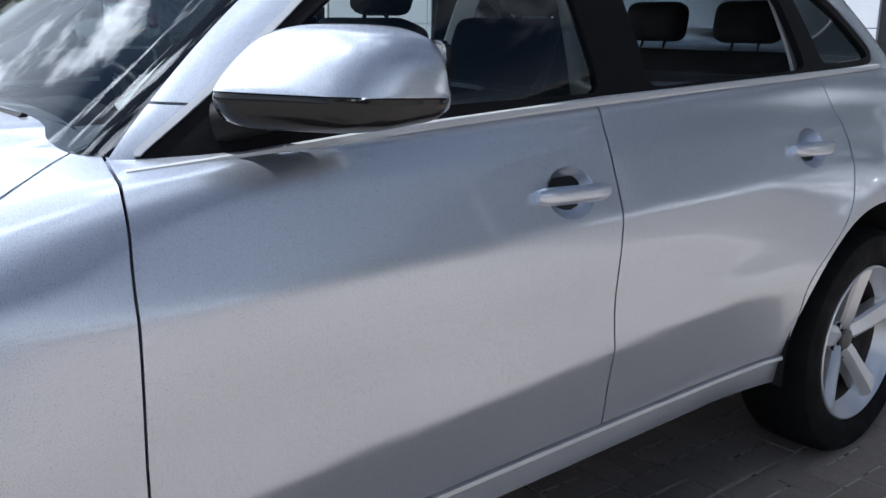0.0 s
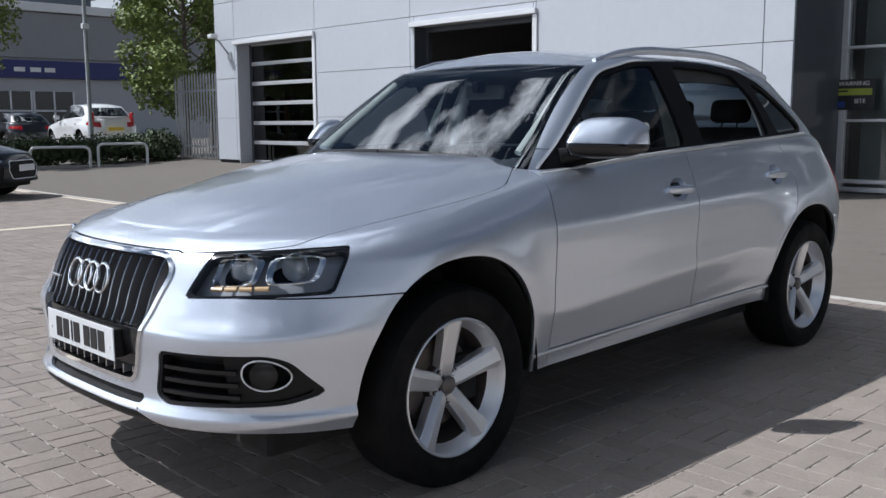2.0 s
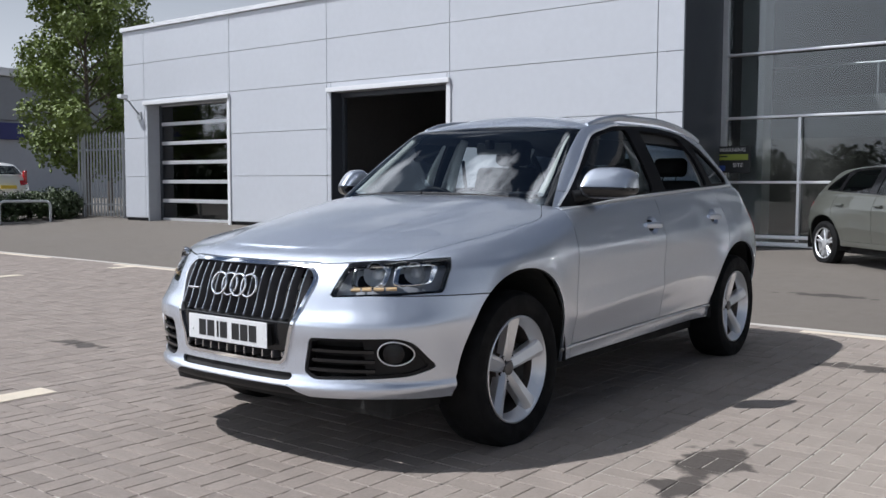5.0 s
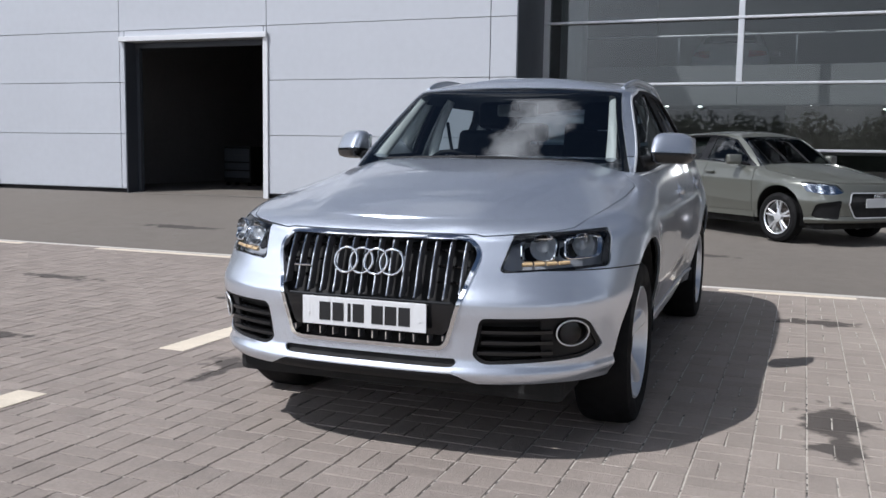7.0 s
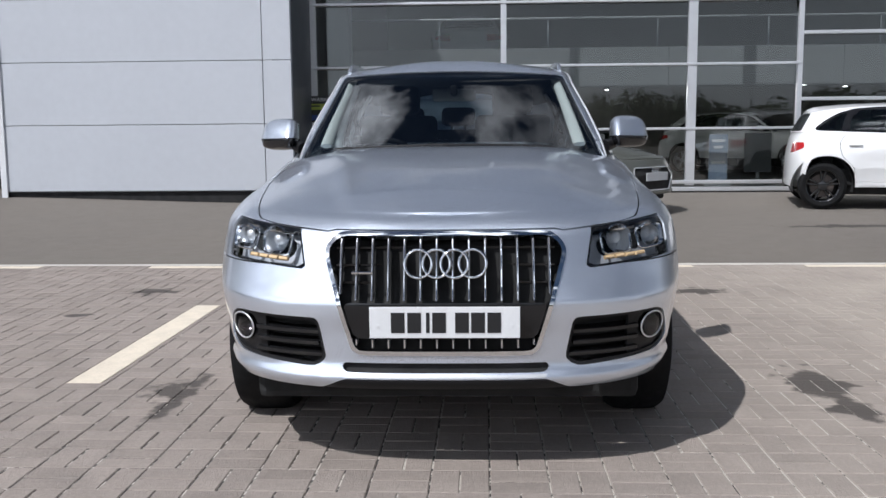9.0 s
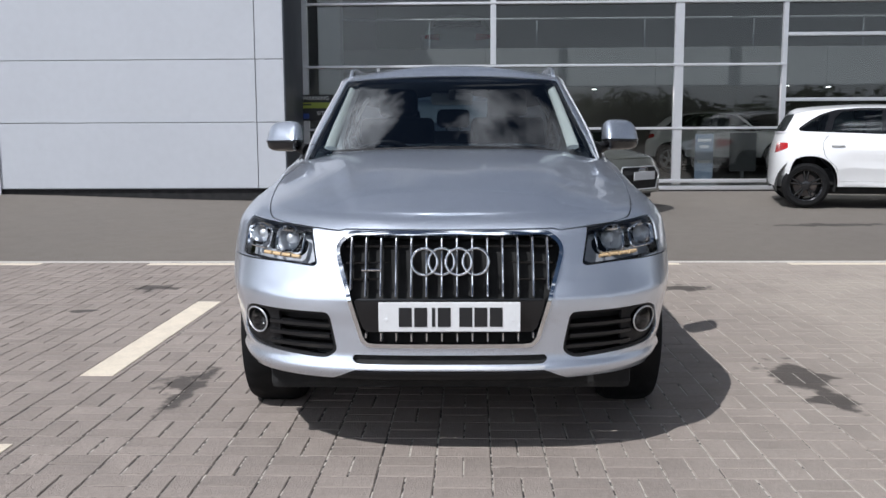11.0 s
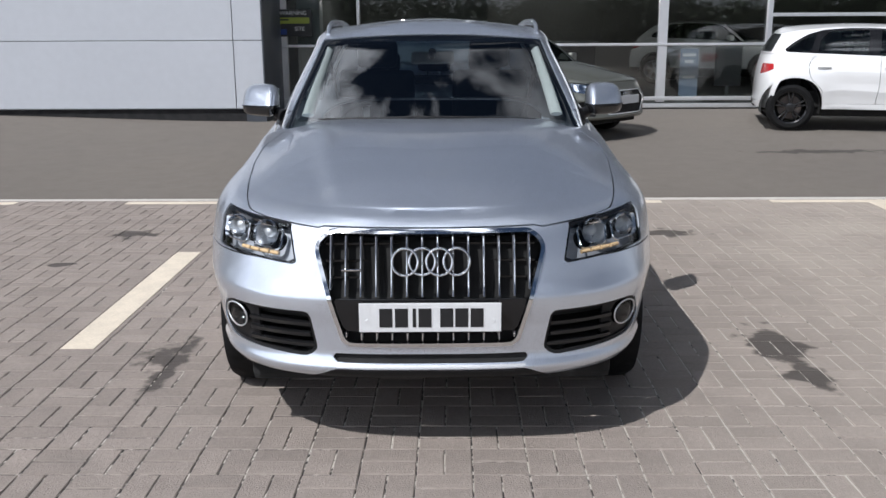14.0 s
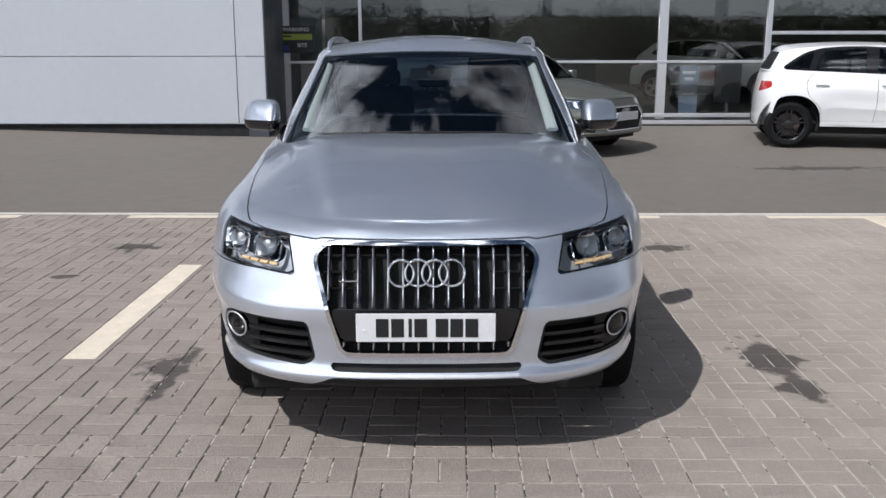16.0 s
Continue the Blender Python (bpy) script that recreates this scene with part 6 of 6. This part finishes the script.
tree(-22.0, 12.5, .25, 6.9, 2.35, 5, 21000, "young broadleaf tree with a loose green crown", low=1.0)
tree(-24.5, 14.8, .27, 8.2, 2.4, 8, 12000, "tall green broadleaf tree behind the fence", low=1.2)
tree(-23.6, 6.2, .15, 6.6, 2.0, 11, 9000, "green broadleaf tree in the planting bed", low=2.0)
bed = thing("hedge", pose(0, 0, 0), "low ragged green hedge in the planting bed", "hedge", kind="stuff")
hs, rng_ = [], random.Random(3)
for k in range(120):
    t, o = rng_.random(), rng_.uniform(.2, 1.6)
    hx, hy = BED[0][0] + (BED[1][0] - BED[0][0]) * t - o * .93, BED[0][1] + (BED[1][1] - BED[0][1]) * t + o * .37
    hs.append((hx, hy, float(gz(hx, hy)) + rng_.uniform(.2, .62), rng_.uniform(.2, .36)))
leaves("foliage", hs, .06, 16000, M_LEAF2, bed, 21)
tagged(part("kerb_bed", box(-.08, .08, 0, 5.1, -.1, .10, .015, 2, pose(BED[0][0] + .15, BED[0][1] - .1, .10, 0, 0, -22)), mat("kerb_stone", (.33, .31, .28), .85, var=.12, scale=3, bump=.3)), "grey concrete kerb along the planting bed", "kerb", kind="structure")
for t0, t1 in ((.24, .52), (.56, .80)):
    p0, p1 = [(BED[0][0] + (BED[1][0] - BED[0][0]) * t + .42, BED[0][1] + (BED[1][1] - BED[0][1]) * t - .17) for t in (t0, t1)]
    zg = float(gz(*p0))
    hoop = thing("hoop_rail", pose(p0[0], p0[1], zg), "low white tubular hoop barrier on the asphalt", "barrier", group="hoop barriers")
    dx_, dy_ = p1[0] - p0[0], p1[1] - p0[1]
    pts = [(0, 0, -.02), (0, 0, .45)] + [(dx_ * .10 * (1 - math.cos(a)), dy_ * .10 * (1 - math.cos(a)), .45 + .14 * math.sin(a)) for a in np.linspace(.2, math.pi / 2, 6)]
    pts += [(dx_ - a, dy_ - b, c) for a, b, c in reversed(pts)]
    part("hoop", tube(pts, .035, 10), mat("hoop_paint", (.62, .63, .62), .5, var=.1, scale=5), hoop, smooth=50)
fence = thing("palisade_fence", pose(0, 0, 0), "grey galvanised palisade fence beside the workshop", "fence")
fz = .27
for k in range(17):
    x = -20.95 + k * .155
    vs = [(-.034, 0, 0), (-.018, -.018, 0), (0, -.004, 0), (.018, -.018, 0), (.034, 0, 0)]
    pr = [(a, b, .06) for a, b, c in vs] + [(a, b, 2.20 + (.0 if abs(a) > .03 else .06 if a else .03)) for a, b, c in vs] + [(0, .004, 2.36)]
    me_f = [(i, i + 1, i + 6, i + 5) for i in range(4)] + [(5, 6, 10), (6, 7, 10), (7, 8, 10), (8, 9, 10)]
    pr += [(a, b + .003, c) for a, b, c in pr]
    me_f += [tuple(11 + i for i in f[::-1]) for f in me_f]
    link("pale", [(x + a, 11.62 + b, fz + c) for a, b, c in pr], me_f, M_GALV, fence)
for z in (.35, 1.85):
    part("fence_rail", box(-21.0, -18.3, 11.63, 11.68, fz + z, fz + z + .05), M_GALV, fence)
for x in (-20.9, -18.9):
    part("fence_post", box(x - .05, x + .05, 11.68, 11.78, fz - .1, fz + 2.3, .005), M_GALV, fence)
lamp = thing("lamp_post", pose(-23.3, 10.15, .2), "slim grey street lamp column", "lamp post")
part("column", tube([(0, 0, -.1), (0, 0, 1.0), (0, 0, 1.05), (0, 0, 8.4)], [.085, .085, .06, .045], 12), M_GALV, lamp, smooth=50)
part("lantern", box(-.12, .12, -.55, .05, 8.38, 8.5, .04, 3), M_DGREY, lamp, smooth=50)
part("camera_box", box(-.07, .07, -.1, .1, 3.75, 3.9, .02), M_CAPPING, lamp)

# ---- buildings beyond ----
def part_gable(half_len, half_wide, eave, ridge, thick):
    """A pitched roof of two solid slopes with a closed gable at each end."""
    bm = bmesh.new()
    outline = [(-half_wide, eave), (0, ridge), (half_wide, eave), (half_wide - .25, eave), (0, ridge - thick), (-half_wide + .25, eave)]
    ends = [[bm.verts.new((x, a, b)) for a, b in outline] for x in (-half_len, half_len)]
    for q in range(6):
        bm.faces.new((ends[0][q], ends[0][(q + 1) % 6], ends[1][(q + 1) % 6], ends[1][q]))
    for ring in ends:
        bm.faces.new(ring)
    for x in (-half_len + .35, half_len - .35):
        bm.faces.new([bm.verts.new(v) for v in ((x, -half_wide + .3, eave), (x, half_wide - .3, eave), (x, 0, ridge - thick))])
    return bm


M_RENDER = mat("pale_render", (0.46, 0.47, 0.50), .8, var=.06, scale=.6)
M_FASCIA = mat("grey_fascia", (0.27, 0.28, 0.30), .6, var=.06, scale=.6)
M_BLUE = mat("blue_fascia", (0.015, 0.02, 0.14), .4, var=.05)
M_SLATE = mat("slate_roof", (0.07, 0.08, 0.10), .7, var=.12, scale=1.5)
far = thing("dealership_building", pose(-52, 0, 0), "pale low dealership building with a blue fascia band", "building")
part("wall", box(-14, 0, -16, 46, 0, 7.6), M_RENDER, far)
part("fascia", box(-.2, .25, -16, 46, 5.0, 7.55, .03), M_FASCIA, far)
part("blue_band", box(.02, .35, -16, 26.5, 3.85, 4.85, .03), M_BLUE, far, "plain blue sign band")
part("roof", box(-14.3, .5, -16.3, 46.3, 7.6, 8.1, .04), M_CAPPING, far, "white flat roof edge")
for y in (18.2, 19.1, 19.9):
    part("sign_bar", box(.352, .37, y, y + .6, 4.2, 4.45), M_SIGN_W, far)
for k in range(15):
    y = -15 + k * 2.45
    win = part("window", box(.01, .06, y, y + 2.3, .5, 3.1, .01, 1), M_BLACK_GLOSS, far, "dark window")
    for yy in (y, y + 1.15, y + 2.3):
        part("window_frame", box(.06, .14, yy - .05, yy + .05, .45, 3.15), M_CAPPING, win)
    part("window_sill", box(.06, .16, y - .05, y + 2.35, .40, .5), M_CAPPING, win)
    part("window_frame", box(.06, .14, y, y + 2.3, 1.95, 2.05), M_CAPPING, win)
gab = thing("gabled_hall", pose(-72, 26.1, 0), "narrow dark slate gabled roof behind the dealership", "building")
part("wall", box(-8, 8, -2.2, 2.2, 0, 10.25), M_SLATE, gab)
part("roof", part_gable(8.4, 2.45, 10.1, 11.95, .28), M_SLATE, gab)
part("ridge_tile", tube([(-8.4, 0, 11.98), (8.4, 0, 11.98)], .07, 8), M_FASCIA, gab)
part("gable_post", box(8.0, 8.05, -.05, .05, 10.2, 11.6), M_FASCIA, gab)
# what lies behind the walker: a line of trees beyond the car park
wood = thing("far_wood", pose(0, 0, 0), "distant line of green trees behind the car park", "trees", kind="stuff")
ws_, rw = [], random.Random(9)
for k in range(420):
    a = rw.uniform(-2.9, .35)
    dd = rw.uniform(48, 70)
    ws_.append((dd * math.cos(a), dd * math.sin(a), rw.uniform(.5, 3.0), rw.uniform(1.4, 2.6)))
leaves("foliage", ws_, .28, 110000, M_LEAF2, wood, 33)

# ---- block paving, laid piece by piece ----
def block_mesh(w, h):
    b, t = .0035, .0205
    x0, x1, y0, y1 = -w / 2, w / 2, -h / 2, h / 2
    vs = [(x0, y0, 0), (x1, y0, 0), (x1, y1, 0), (x0, y1, 0), (x0, y0, t - .004), (x1, y0, t - .004), (x1, y1, t - .004), (x0, y1, t - .004), (x0 + b, y0 + b, t), (x1 - b, y0 + b, t), (x1 - b, y1 - b, t), (x0 + b, y1 - b, t)]
    fs = [(0, 1, 5, 4), (1, 2, 6, 5), (2, 3, 7, 6), (3, 0, 4, 7), (4, 5, 9, 8), (5, 6, 10, 9), (6, 7, 11, 10), (7, 4, 8, 11), (8, 9, 10, 11)]
    return vs, fs


J = .0042
BW, BH = MOD - J, MOD / 2 - J
near, rest_v, rest_f = [], [], []
rb = random.Random(4)
i0, i1 = int((-17.4 - OFF_X) / MOD), int((12.9 - OFF_X) / MOD)
j0, j1 = int((-6.9 - OFF_Y) / MOD), int((KERB_Y - OFF_Y) / MOD)
for i in range(i0, i1):
    for j in range(j0, j1):
        cx, cy = OFF_X + (i + .5) * MOD, OFF_Y + (j + .5) * MOD
        for k in (-1, 1):
            flat = (i + j) % 2 == 0
            x, y = (cx, cy + k * MOD / 4) if flat else (cx + k * MOD / 4, cy)
            z = rb.uniform(-.0015, .0015)
            turn = rb.uniform(-.012, .012)
            if len(near) < 300 and -1.15 < cx < 1.75 and -1.2 < cy < -.02:
                near.append((x, y, z, turn, flat))
                continue
            vs, fs = block_mesh(*((BW, BH) if flat else (BH, BW)))
            n = len(rest_v)
            c, s = math.cos(turn), math.sin(turn)
            rest_v += [(x + a * c - b * s, y + a * s + b * c, z + d) for a, b, d in vs]
            rest_f += [tuple(n + q for q in f) for f in fs]
field = link("paving_field", rest_v, rest_f, M_BLOCK, pavement)
tagged(field, "field of grey concrete paving blocks", kind="stuff")
proto = [bpy.data.meshes.new("block") for _ in range(2)]
for me, dims in zip(proto, ((BW, BH), (BH, BW))):
    vs, fs = block_mesh(*dims)
    me.from_pydata(vs, [], fs)
    me.materials.append(M_BLOCK)
for x, y, z, turn, flat in near:
    ob = new("paving_block", proto[0 if flat else 1])
    ob.parent = pavement
    ob.matrix_local = Matrix.Translation((x, y, z)) @ Matrix.Rotation(turn, 4, "Z")
